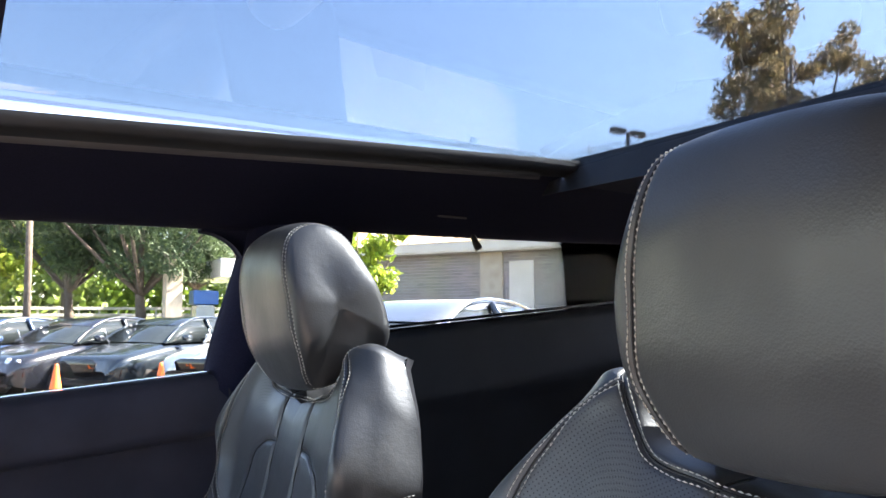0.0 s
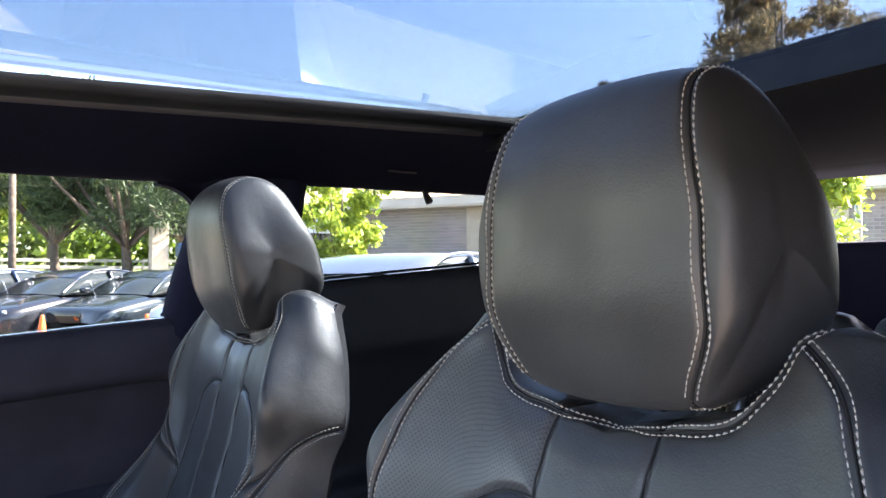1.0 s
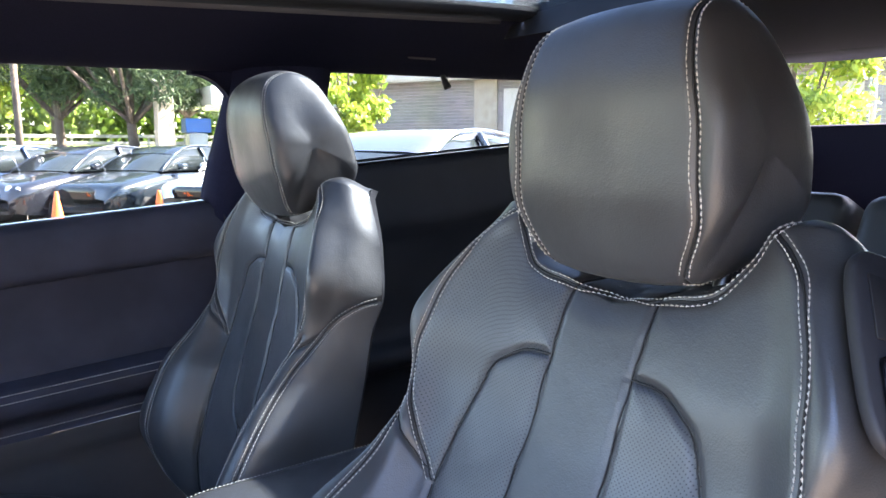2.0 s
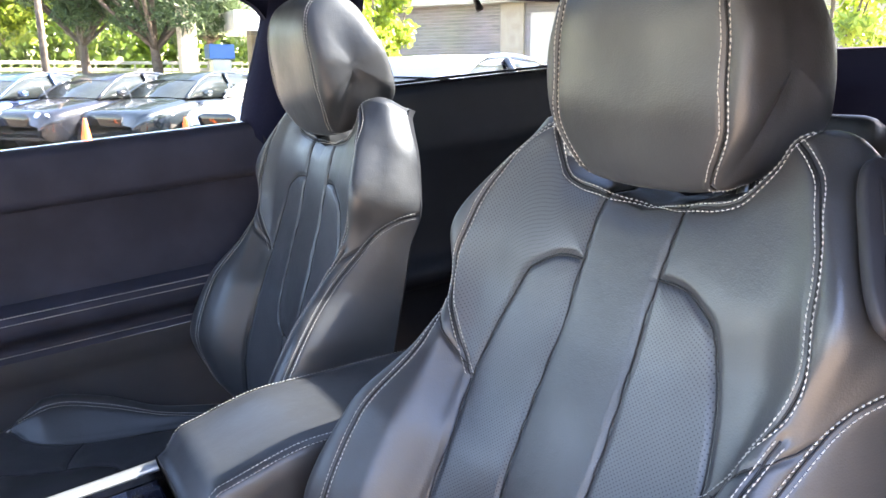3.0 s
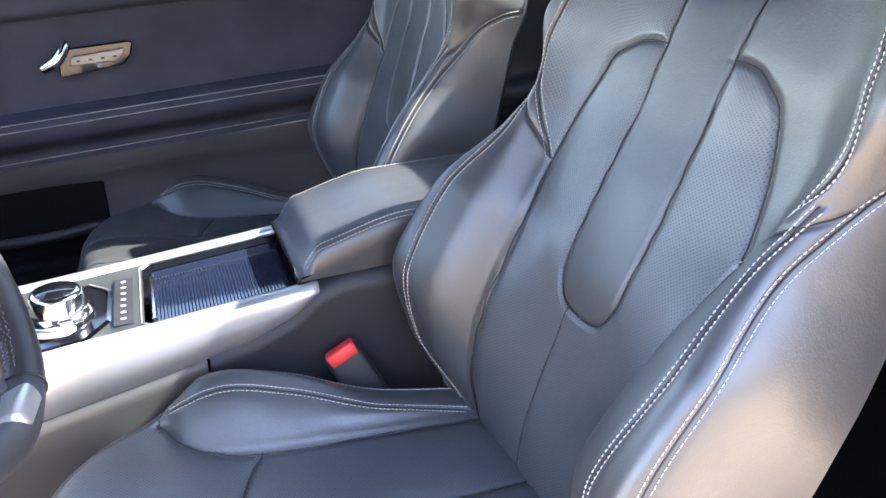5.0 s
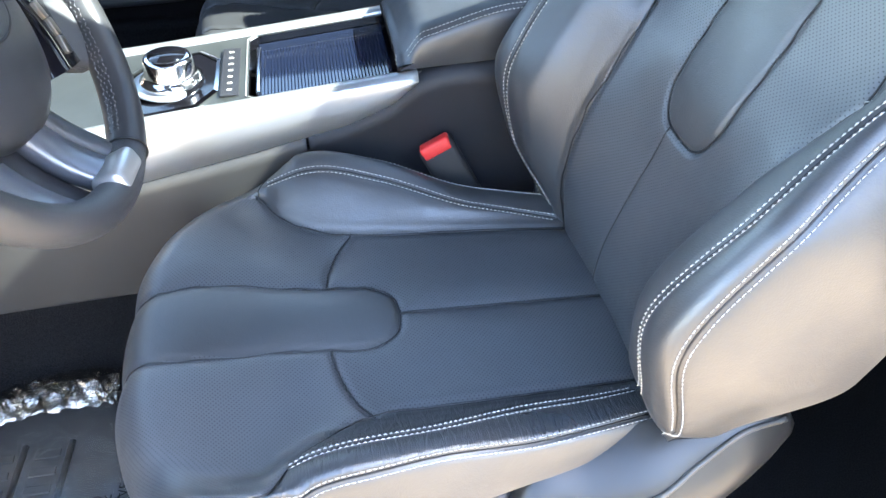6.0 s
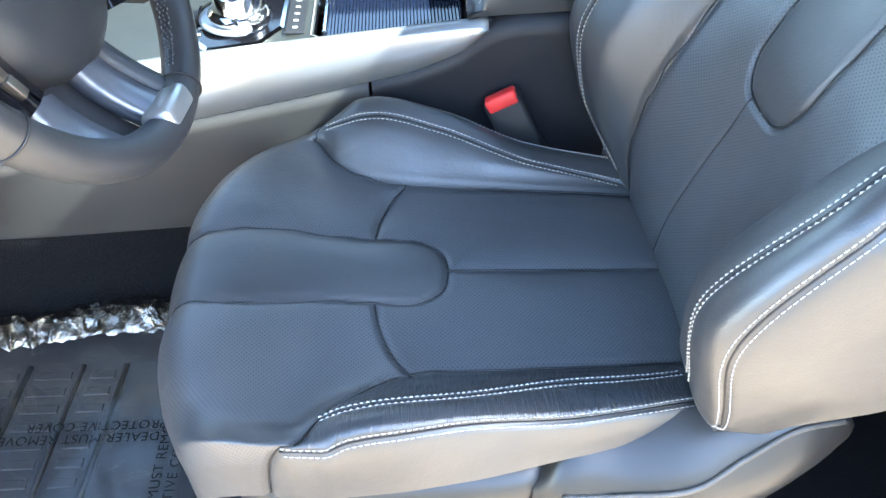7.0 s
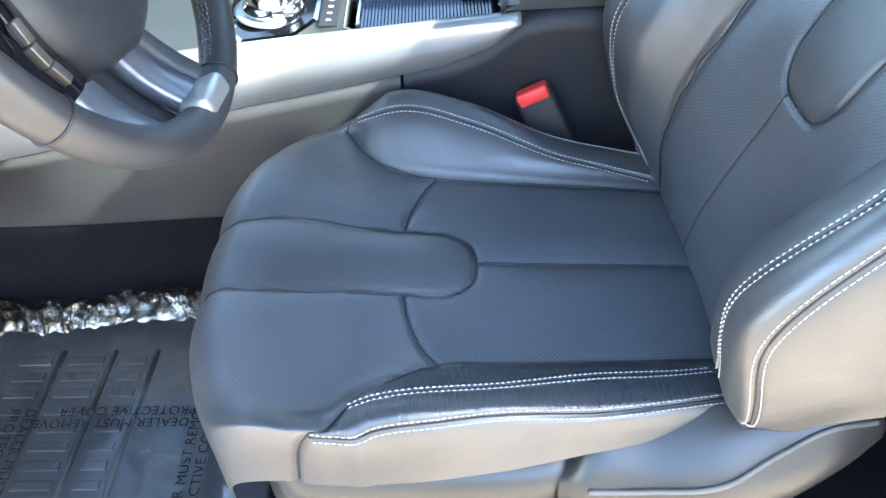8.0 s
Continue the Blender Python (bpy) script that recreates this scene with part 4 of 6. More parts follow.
# ---------------------------------------------------------------- seats
HINGE = Matrix.Translation(tuple(-BACK_AT))
DRIVER_BACK = pose(0.1705, 0.0166, 0.315, 0, 0, 1.66) @ HINGE
PASSENGER_BACK = pose(0.233, 0.7564, 0.297, 0, 0, -0.57) @ pose(0, 0, 0, 0, -8.56, 0) @ HINGE
driver = build_seat(pose(0, SEAT_Y, 0), DRIVER_BACK, "black leather car seat with white double stitching, worn cushion", "front seats", True)
passenger = build_seat(pose(0.020, SEAT_Y + 0.750, -0.002, 0, 0.5, 0), PASSENGER_BACK, "black leather car seat beside the passenger door, white double stitching", "front seats")


def seat_base(at):
    base = empty("seat_rail_frame", "dark plastic and steel seat frame bolted to the floor", "seat frame", "seat frames")
    for y in (-0.19, 0.19):
        box("seat_rail", (-0.26, y - 0.022, 0.02), (0.24, y + 0.022, 0.06), M_BLACK, base, 0.004)
        box("rail_support", (-0.20, y - 0.015, 0.055), (0.20, y + 0.015, 0.26), M_BLACK, base, 0.01)
    box("seat_pan", (-0.27, -0.205, 0.20), (0.22, 0.205, 0.27), M_BLACK, base, 0.03)
    base.location = at
    return base


base = seat_base((0, SEAT_Y, 0))
copy_thing(base, pose(0.020, SEAT_Y + 0.750, -0.001))

# ---------------------------------------------------------------- centre console
CON = 0.115  # its top climbs towards the rear


def con_z(x):
    return 0.452 + CON * x


console = empty("centre_console", "grey and silver centre console with dark sides and padded armrest", "console")
xs = np.linspace(-0.80, 0.0, 40)
# satin grey deck, a little below the rails
t = material("satin_grey_deck", (0.034, 0.036, 0.033), 0.45, 0.0)
vary(t, 30, (0.030, 0.032, 0.029), (0.038, 0.040, 0.037))
M_DECK = t[0]
for sgn in (-1, 1):
    rows = []
    for x in np.linspace(-0.80, 0.012, 60):
        top = con_z(x)
        drop = float(np.interp(x, (-0.80, -0.32, -0.2, -0.08, -0.02, 0.012), (0.125, 0.082, 0.070, 0.055, 0.036, 0.012)))
        wide = 0.0 + 0.02 * smoothstep(-0.3, -0.7, x)
        y0 = MID_Y + sgn * (0.092 + wide)
        for dy, dz in ((0.0, -0.012), (0.0, -0.002), (0.003, 0.001), (0.012, 0.002), (0.0195, 0.0), (0.0225, -0.006), (0.0245, -0.5 * drop), (0.021, -drop + 0.003), (0.017, -drop), (0.008, -drop)):
            rows.append((x, y0 + sgn * dy, top + dz))
    part("console_rail", (np.array(rows), grid_faces(60, 10) + [tuple(range(10)), tuple(range(590, 600))]), M_SILVER, console, "satin silver side blade")
    for x0, x1, mat, what in ((-0.95, -0.135, M_GREYPLASTIC, "grey moulded knee panel"), (-0.131, 0.45, M_PLASTIC, "dark moulded side panel")):
        side = []
        for x in np.linspace(x0, x1, 32):
            under = con_z(min(x, 0.012)) - float(np.interp(x, (-0.80, -0.32, -0.2, -0.08, -0.02, 0.012, 0.05), (0.125, 0.082, 0.070, 0.055, 0.036, 0.010, -0.001)))
            y0 = MID_Y + sgn * (0.106 + 0.02 * smoothstep(-0.3, -0.7, x))
            side += [(x, y0 - sgn * 0.02, under + 0.004), (x, y0 + sgn * 0.006, under), (x, y0 + sgn * 0.006, under - 0.02), (x, y0, 0.24), (x, y0 + sgn * 0.010, 0.150), (x, y0 + sgn * 0.006, 0.142)]
        part("console_side", (np.array(side), grid_faces(32, 6)), mat, console, what)
        low = [(x, MID_Y + sgn * (0.110 + dy + 0.02 * smoothstep(-0.3, -0.7, x)), z) for x in np.linspace(x0, x1, 32) for dy, z in ((0.0, 0.148), (0.012, 0.10), (0.035, 0.018))]
        part("tunnel_carpet", (np.array(low), grid_faces(32, 3)), M_CARPET, console, "black carpet on the tunnel")
# deck with the cut-outs for tray and dial
hole_tray = [(-0.200, 0.318), (-0.188, 0.306), (-0.006, 0.306), (-0.006, 0.482), (-0.188, 0.482), (-0.200, 0.470)]
dial_at = (-0.300, MID_Y - 0.012)
oct_out = [(dial_at[0] + 0.056 * a, dial_at[1] + 0.074 * b) for a, b in ((-1, -0.55), (-0.55, -1), (0.55, -1), (1, -0.55), (1, 0.55), (0.55, 1), (-0.55, 1), (-1, 0.55))]


def on_deck(pts, lift):
    return [(x, y, con_z(x) - 0.004 + lift) for x, y in pts]


def ring(outer, inner, name, mat, parent, lift_o, lift_i, label=""):
    a, b = on_deck(outer, lift_o), on_deck(inner, lift_i)
    n = len(a)
    return part(name, (np.array(a + b), [(k, (k + 1) % n, n + (k + 1) % n, n + k) for k in range(n)]), mat, parent, label, False)


def grown(pts, d):
    c = np.mean(pts, axis=0)
    return [tuple(np.array(p) + (np.array(p) - c) / np.linalg.norm(np.array(p) - c) * d) for p in pts]


def patch(pts, lift, name, mat, parent, label=""):
    return part(name, (np.array(on_deck(pts, lift)), [tuple(range(len(pts)))]), mat, parent, label, False)


deck_lo, deck_hi = MID_Y - 0.102, MID_Y + 0.102
for x0, x1, y0, y1 in ((-0.80, -0.358, deck_lo, deck_hi), (-0.358, -0.242, deck_lo, oct_out[1][1]), (-0.358, -0.242, oct_out[4][1] + 0.034, deck_hi), (-0.242, -0.200, deck_lo, deck_hi), (-0.200, 0.0, deck_lo, 0.306), (-0.200, 0.0, 0.482, deck_hi)):
    part("console_deck", (np.array(on_deck([(x0, y0), (x1, y0), (x1, y1), (x0, y1)], 0)), [(0, 1, 2, 3)]), M_DECK, console, "satin grey deck", False)
patch([(-0.358, oct_out[1][1]), (-0.242, oct_out[1][1]), (-0.242, oct_out[4][1] + 0.034), (-0.358, oct_out[4][1] + 0.034)], -0.003, "dial_well", M_GLOSS, console, "gloss black plate")
ring(grown(oct_out, 0.006), oct_out, "dial_bezel", M_CHROME, console, 0.0015, 0.0035, "bright eight-sided bezel")
patch(grown(oct_out, 0.03), 0.0004, "dial_plate", M_DECK, console)
patch(oct_out, 0.0012, "dial_floor", M_GLOSS, console)
dial = part("rotary_selector", lathe([(0.0, 0.0), (0.040, 0.0), (0.0405, 0.006), (0.034, 0.010), (0.0325, 0.014), (0.031, 0.032), (0.029, 0.0355), (0.026, 0.0365), (0.0, 0.0365)], 48), M_CHROME, console, "round chrome gear selector")
dial.location = (dial_at[0], dial_at[1], con_z(dial_at[0]))
cap = part("selector_cap", lathe([(0.0, 0.0), (0.0245, 0.0), (0.0240, 0.0014), (0.0, 0.0016)], 40), M_GLOSS, dial, "dark cap")
cap.location = (0, 0, 0.0364)
halo = part("selector_ring", lathe([(0.0, 0.0), (0.052, 0.0), (0.0525, 0.0012), (0.048, 0.002), (0.0, 0.002)], 48), M_SILVER, console)
halo.location = (dial_at[0], dial_at[1], con_z(dial_at[0]) - 0.0025)
# button strip
box("button_strip", (-0.236, MID_Y - 0.075, 0.0), (-0.212, MID_Y + 0.055, 0.0035), M_PLASTIC, console, 0.001, "narrow strip of buttons", pose(0, 0, con_z(-0.224) - 0.004))
for k in range(7):
    y = MID_Y - 0.064 + k * 0.0175
    box("button_mark", (-0.227, y, 0.0), (-0.221, y + 0.004, 0.0006), M_THREAD, console, 0.0, "", pose(0, 0, con_z(-0.224) - 0.0006))
for k in range(4):
    y = MID_Y - 0.05 + k * 0.016
    box("selector_mark", (-0.352, y, 0.0), (-0.346, y + 0.005, 0.0006), M_THREAD, console, 0.0, "", pose(0, 0, con_z(-0.349) - 0.0022))
# tray with its roller cover
ring(grown(hole_tray, 0.006), hole_tray, "tray_bezel", M_SILVER, console, 0.0012, -0.002, "thin silver surround")
ring(hole_tray, hole_tray, "tray_wall", M_GLOSS, console, -0.001, -0.016)
# the blue in this near-black is the sky's reflection, painted in
t = material("blue_black_slats", (0.008, 0.012, 0.026), 0.05)
M_SLAT = t[0]
slats = []
for k in range(40):
    x = -0.190 + k * 0.0044
    slats.append((np.array([(x, 0.308, con_z(x) - 0.0163), (x + 0.0008, 0.308, con_z(x) - 0.0159), (x + 0.0036, 0.308, con_z(x) - 0.0159), (x + 0.0044, 0.308, con_z(x) - 0.0163),
                            (x, 0.480, con_z(x) - 0.0163), (x + 0.0008, 0.480, con_z(x) - 0.0159), (x + 0.0036, 0.480, con_z(x) - 0.0159), (x + 0.0044, 0.480, con_z(x) - 0.0163)]), [(0, 1, 5, 4), (1, 2, 6, 5), (2, 3, 7, 6)]))
roller = part("roller_cover", joined(slats), M_SLAT, console, "glossy dark blue slatted roller cover", False)
tagged(roller, kind="stuff")
box("roller_grip", (-0.192, 0.33, 0.0), (-0.185, 0.46, 0.006), M_CHROME, console, 0.002, "bright pull bar", pose(0, 0, con_z(-0.188) - 0.016))

# armrest lid
arm = []
ax = np.linspace(-0.012, 0.42, 40)
arm_sec = [(-0.098, -0.052), (-0.1005, -0.030), (-0.100, -0.010), (-0.094, 0.0), (-0.080, 0.004), (-0.04, 0.0065), (0.0, 0.007), (0.04, 0.0065), (0.080, 0.004), (0.094, 0.0), (0.100, -0.010), (0.1005, -0.030), (0.098, -0.052)]
for x in ax:
    lift = 0.492 + 0.030 * smoothstep(-0.02, 0.14, x) + 0.07 * max(0, x - 0.0) * 0.6
    ease = 0.030 * (1 - smoothstep(-0.012, 0.022, x))
    for y, z in arm_sec:
        zz = lift + z - (ease if z > -0.02 else 0)
        if z < -0.05:
            zz = 0.455 + 0.05 * x
        arm.append((x, MID_Y + y, zz))
armrest = part("armrest_lid", (np.array(arm), grid_faces(40, 13) + [tuple(range(13))]), M_LEATHER, console, "padded leather armrest lid")
paths, away = [], []
for y in (-0.096, -0.0885, 0.0925):
    pts = []
    for x in np.linspace(-0.0, 0.41, 60):
        lift = 0.492 + 0.030 * smoothstep(-0.02, 0.14, x) + 0.042 * max(0, x)
        ease = 0.030 * (1 - smoothstep(-0.012, 0.022, x))
        pts.append((x, MID_Y + y, lift - ease + (-0.0005 if abs(y) < 0.094 else -0.004) + 0.0025))
    paths.append(np.array(pts))
    away.append(np.tile((0, -0.3 if y < 0 else 0.3, 0.95), (60, 1)))
paths.append(np.array([(-0.0135, MID_Y - 0.094, z) for z in np.linspace(0.458, 0.478, 10)]))
away.append(np.tile((-1, 0, 0), (10, 1)))
tagged(part("armrest_stitching", stitches(paths, away), M_THREAD, armrest, smooth=False), kind="stuff")
box("armrest_box", (0.0, MID_Y - 0.095, 0.05), (0.42, MID_Y + 0.095, 0.452), M_PLASTIC, console, 0.01)

# belt buckle beside the driver
buckle = empty("belt_buckle", "black seat belt buckle with red release button", "seat belt buckle")
tilt = pose(0.030, 0.262, 0.364, -14, -28, 0)
bm = bmesh.new()
box_bm(bm, (-0.024, -0.014, -0.095), (0.024, 0.014, 0.002), 0.006, 3, tilt)
part("buckle_body", bm, M_BLACK, buckle, "black plastic housing")
bm = bmesh.new()
box_bm(bm, (-0.0205, -0.0150, -0.012), (0.0205, 0.008, 0.0065), 0.004, 3, tilt)
part("buckle_button", bm, M_RED, buckle, "red press button")
part("buckle_stalk", tube([tuple(tilt @ Vector((0, 0, -0.09))), tuple(tilt @ Vector((0.01, 0, -0.16))), (0.12, 0.25, 0.12)], 0.012, 10, 16), M_BLACK, buckle)

# ---------------------------------------------------------------- steering wheel
t = material("dark_wheel_leather", (0.030, 0.031, 0.034), 0.40, 0, 0.8)
vary(t, 20, (0.026, 0.027, 0.030), (0.036, 0.037, 0.041))
vor = t[1].new("ShaderNodeTexVoronoi")
vor.inputs["Scale"].default_value = 800
relief(t, vor.outputs["Distance"], 0.25, 0.0006)
M_WHEEL = t[0]
wheel = empty("steering_wheel", "black leather steering wheel turned a little, with silver lower spokes", "steering wheel")
t = material("punched_wheel_leather", (0.034, 0.034, 0.034), 0.36)
vor = t[1].new("ShaderNodeTexVoronoi")
vor.inputs["Scale"].default_value, vor.inputs["Randomness"].default_value = 240, 0.12
crop = t[1].new("ShaderNodeMath")
crop.operation = "LESS_THAN"
crop.inputs[1].default_value = 0.22
t[2].new(vor.outputs["Distance"], crop.inputs[0])
vary(t, 20, (0.030, 0.030, 0.032), (0.040, 0.040, 0.042))
relief(t, crop.outputs[0], -0.6, 0.002)
M_WHEELPERF = t[0]
t = material("satin_spoke", (0.16, 0.17, 0.20), 0.36, 0.6)
vary(t, 20, 0.28, 0.38, "Roughness")
M_SPOKE = t[0]
t = material("bronze_key", (0.20, 0.175, 0.145), 0.36, 0.7)
M_BRONZE = t[0]
R = 0.1815


def rim_arc(a0, a1, n, grow):
    """A stretch of the rim, thicker at the thumb grips."""
    v = []
    for a in np.linspace(a0, a1, n):
        for j in range(18):
            b = 2 * math.pi * j / 18
            rr = R + (0.0160 + grow) * math.cos(b)
            v.append((rr * math.cos(a), rr * math.sin(a), (0.0170 + grow) * math.sin(b)))
    return np.array(v), grid_faces(n, 18, True)


LOW0, LOW1 = radians(204), radians(280)
rim = part("rim", rim_arc(LOW0, LOW1, 40, 0.0), M_WHEEL, wheel, "smooth leather lower rim")
grips = part("rim_grip", rim_arc(LOW1, LOW0 + 2 * math.pi, 110, 0.0006), M_WHEELPERF, wheel, "finely punched leather rim")
for a in (LOW0, LOW1):
    ring_v = [((R + 0.0168 * math.cos(b)) * math.cos(a), (R + 0.0168 * math.cos(b)) * math.sin(a), 0.0178 * math.sin(b)) for b in np.linspace(0, 2 * math.pi, 40)]
    part("rim_seam", tube(ring_v, 0.0011, 6, caps=False), M_BLACK, rim)
paths, away = [], []
for off in (-0.0042, 0.0, 0.0042):
    turn = np.linspace(LOW1 + 0.05, LOW0 + 2 * math.pi - 0.05, 200)
    pts = np.array([((R - 0.0164) * math.cos(a), (R - 0.0164) * math.sin(a), off + 0.0016 * math.sin(a * 150)) for a in turn])
    paths.append(pts)
    away.append(-pts / np.linalg.norm(pts, axis=1)[:, None])
tagged(part("rim_stitching", stitches(paths, away, 0.0052, 0.0042, 0.0011), M_GREYTHREAD, grips, smooth=False), kind="stuff")
# domed airbag cover on a turned axis
TURN = radians(-14)
outline = rounded([(-0.070, 0.070), (0.0, 0.078), (0.070, 0.070), (0.100, 0.035), (0.101, -0.030), (0.078, -0.082), (0.035, -0.108), (0.0, -0.112), (-0.035, -0.108), (-0.078, -0.082), (-0.101, -0.030), (-0.100, 0.035), (-0.070, 0.070)], 97)[:-1]
hv = []
for f, h in ((0.97, -0.055), (1.0, -0.040), (1.0, -0.028), (0.985, -0.020), (0.95, -0.0135), (0.88, -0.007), (0.75, -0.001), (0.55, 0.004), (0.30, 0.006), (0.02, 0.0068)):
    hv += [(x * f, y * f, h) for x, y in outline]
spin = Matrix.Rotation(TURN, 3, "Z")
turned = lambda pts: np.array([tuple(spin @ Vector(p)) for p in pts])
cover_hub = part("hub_cover", (turned(hv), grid_faces(10, 96, True)), M_WHEEL, wheel, "dark domed airbag cover")
badge = rounded([(-0.050, 0.030), (0.0, 0.036), (0.050, 0.030), (0.048, -0.018), (0.030, -0.036), (0.0, -0.042), (-0.030, -0.036), (-0.048, -0.018), (-0.050, 0.030)], 61)
part("hub_groove", tube(turned([(x, y, 0.0085 - 1.9 * (x * x + y * y)) for x, y in badge]), 0.0016, 6, caps=False), M_BLACK, cover_hub)
part("hub_mark", tube(turned([(0.030, -0.062, -0.0010), (0.040, -0.058, -0.0010)]), 0.0012, 6), M_GREYTHREAD, cover_hub)


def arm(name, mat, hub_a, hub_b, rim_a, rim_b, thick, label):
    """A broad flat spoke arm, crowned across, from the hub down to the rim."""
    v = []
    for k in range(12):
        f = k / 11
        a, b = Vector(hub_a).lerp(Vector(rim_a), f), Vector(hub_b).lerp(Vector(rim_b), f)
        sag = -0.006 * math.sin(math.pi * f)
        for u, h in ((0.0, -thick), (0.0, -0.004), (0.06, 0.0), (0.3, 0.003), (0.6, 0.003), (0.94, 0.0), (1.0, -0.004), (1.0, -thick)):
            q = a.lerp(b, u)
            v.append((q.x, q.y, q.z + h + sag))
    part(name, (np.array(v), grid_faces(12, 8, True)), mat, wheel, label)


arm("spoke", M_SPOKE, (-0.036, -0.100, -0.022), (0.000, -0.098, -0.022), (-0.030, -0.170, 0.002), (0.010, -0.174, 0.002), 0.016, "flat satin silver spoke arm")
arm("spoke", M_SPOKE, (-0.110, -0.082, -0.022), (-0.074, -0.096, -0.022), (-0.108, -0.152, 0.002), (-0.062, -0.170, 0.002), 0.016, "flat satin silver spoke arm")
arm("spoke", M_WHEEL, (0.000, -0.090, -0.024), (0.022, -0.085, -0.024), (0.013, -0.172, -0.002), (0.034, -0.168, -0.002), 0.020, "dark edge of the spoke")
arm("spoke", M_WHEEL, (0.060, -0.070, -0.028), (0.098, -0.030, -0.028), (0.120, -0.130, -0.004), (0.160, -0.060, -0.004), 0.020, "dark side spoke")
arm("spoke", M_WHEEL, (-0.098, 0.030, -0.028), (-0.104, -0.070, -0.028), (-0.160, 0.040, -0.006), (-0.156, -0.066, -0.006), 0.020, "dark side spoke")
arm("spoke_web", M_PLASTIC, (-0.080, -0.094, -0.034), (-0.034, -0.098, -0.034), (-0.070, -0.168, -0.014), (-0.028, -0.172, -0.014), 0.010, "dark web between the arms")
bm = bmesh.new()
box_bm(bm, (-0.027, -0.012, -0.012), (0.027, 0.011, 0.0175), 0.008, 4, Matrix.Translation((-0.014, -0.171, 0.001)) @ Matrix.Rotation(radians(-7), 4, "Z"))
part("spoke_foot", bm, M_SILVER, wheel, "bright silver block at the rim")
for sgn in (-1, 1):
    pv = []
    for k in range(10):
        f = k / 9
        y = -0.012 - 0.074 * f
        x0 = 0.098 + 0.006 * math.sin(math.pi * f)
        for dx, h in ((-0.010, -0.03), (-0.004, -0.012), (0.012, -0.009), (0.046, -0.014), (0.052, -0.03)):
            p = (x0 + dx, y, h)
            pv.append(tuple(Matrix.Rotation(0 if sgn < 0 else 2 * TURN, 3, "Z") @ Vector((-p[0], p[1], p[2]))) if sgn < 0 else tuple(Matrix.Rotation(2 * TURN * 0.5, 3, "Z") @ Vector(p)))
    pad = part("button_pad", (np.array(pv), grid_faces(10, 5)), M_GLOSS, wheel, "gloss black switch pad")
    for k in range(3):
        x, y = 0.1165 + 0.003 * (k == 1), -0.034 - 0.0165 * k
        bm = bmesh.new()
        box_bm(bm, (-0.0042, -0.0081, -0.006), (0.0042, 0.0081, 0.0035), 0.0010, 2, (Matrix.Rotation(TURN, 4, "Z") if sgn > 0 else Matrix()) @ Matrix.Translation((sgn * x, y, -0.009)) @ Matrix.Rotation(radians(sgn * (8 - 9 * k)), 4, "Z"))
        part("button", bm, M_BRONZE, pad, "bronze key")
wheel.matrix_basis = Matrix.Translation((-0.362, SEAT_Y, 0.690)) @ Matrix(((0, -0.42, 0.9075, 0), (1, 0, 0, 0), (0, 0.9075, 0.42, 0), (0, 0, 0, 1)))
part("steering_column", tube([(-0.39, SEAT_Y, 0.675), (-0.50, SEAT_Y, 0.62), (-0.86, SEAT_Y, 0.45)], (0.05, 0.06, 0.06), 16), M_PLASTIC, wheel)
bpy.context.view_layer.update()
col = wheel.children[-1]
col.matrix_parent_inverse = wheel.matrix_basis.inverted()


# ---------------------------------------------------------------- moulded covers on the door side of the driver's seat
def cover(name, rows, mat, parent, label, n=28):
    """A moulded skin lofted through a few cross-sections, each a list of places."""
    secs = [spline(r, 14) for r in rows]
    grid = np.array(secs)
    skin = np.stack([spline(grid[:, k], n) for k in range(14)], 1)
    return part(name, (skin.reshape(-1, 3), grid_faces(n, 14)), mat, parent, label)


t = material("satin_grey_cover", (0.026, 0.025, 0.024), 0.34)
vary(t, 8, (0.022, 0.021, 0.020), (0.031, 0.030, 0.028))
M_COVER = t[0]
# Paler than the cover: the highlight on its raised edge, put into the colour
t = material("worn_cover_edge", (0.09, 0.083, 0.072), 0.4)
vary(t, 30, (0.07, 0.065, 0.056), (0.11, 0.10, 0.09))
M_BEAD = t[0]
trim = empty("seat_trim", "moulded dark grey plastic covers along the seat's door side", "seat trim")
cover("front_valance", [[(x, -0.180 + dy, 0.268), (x, -0.200 + dy, 0.264), (x, -0.214 + dy, 0.248), (x, -0.216 + dy, 0.20), (x, -0.205 + dy, 0.10)] for x, dy in ((-0.262, 0.04), (-0.22, 0.004), (-0.12, 0.0), (-0.04, 0.0), (0.012, 0.004), (0.04, 0.02))], M_COVER, trim, "low moulded valance")
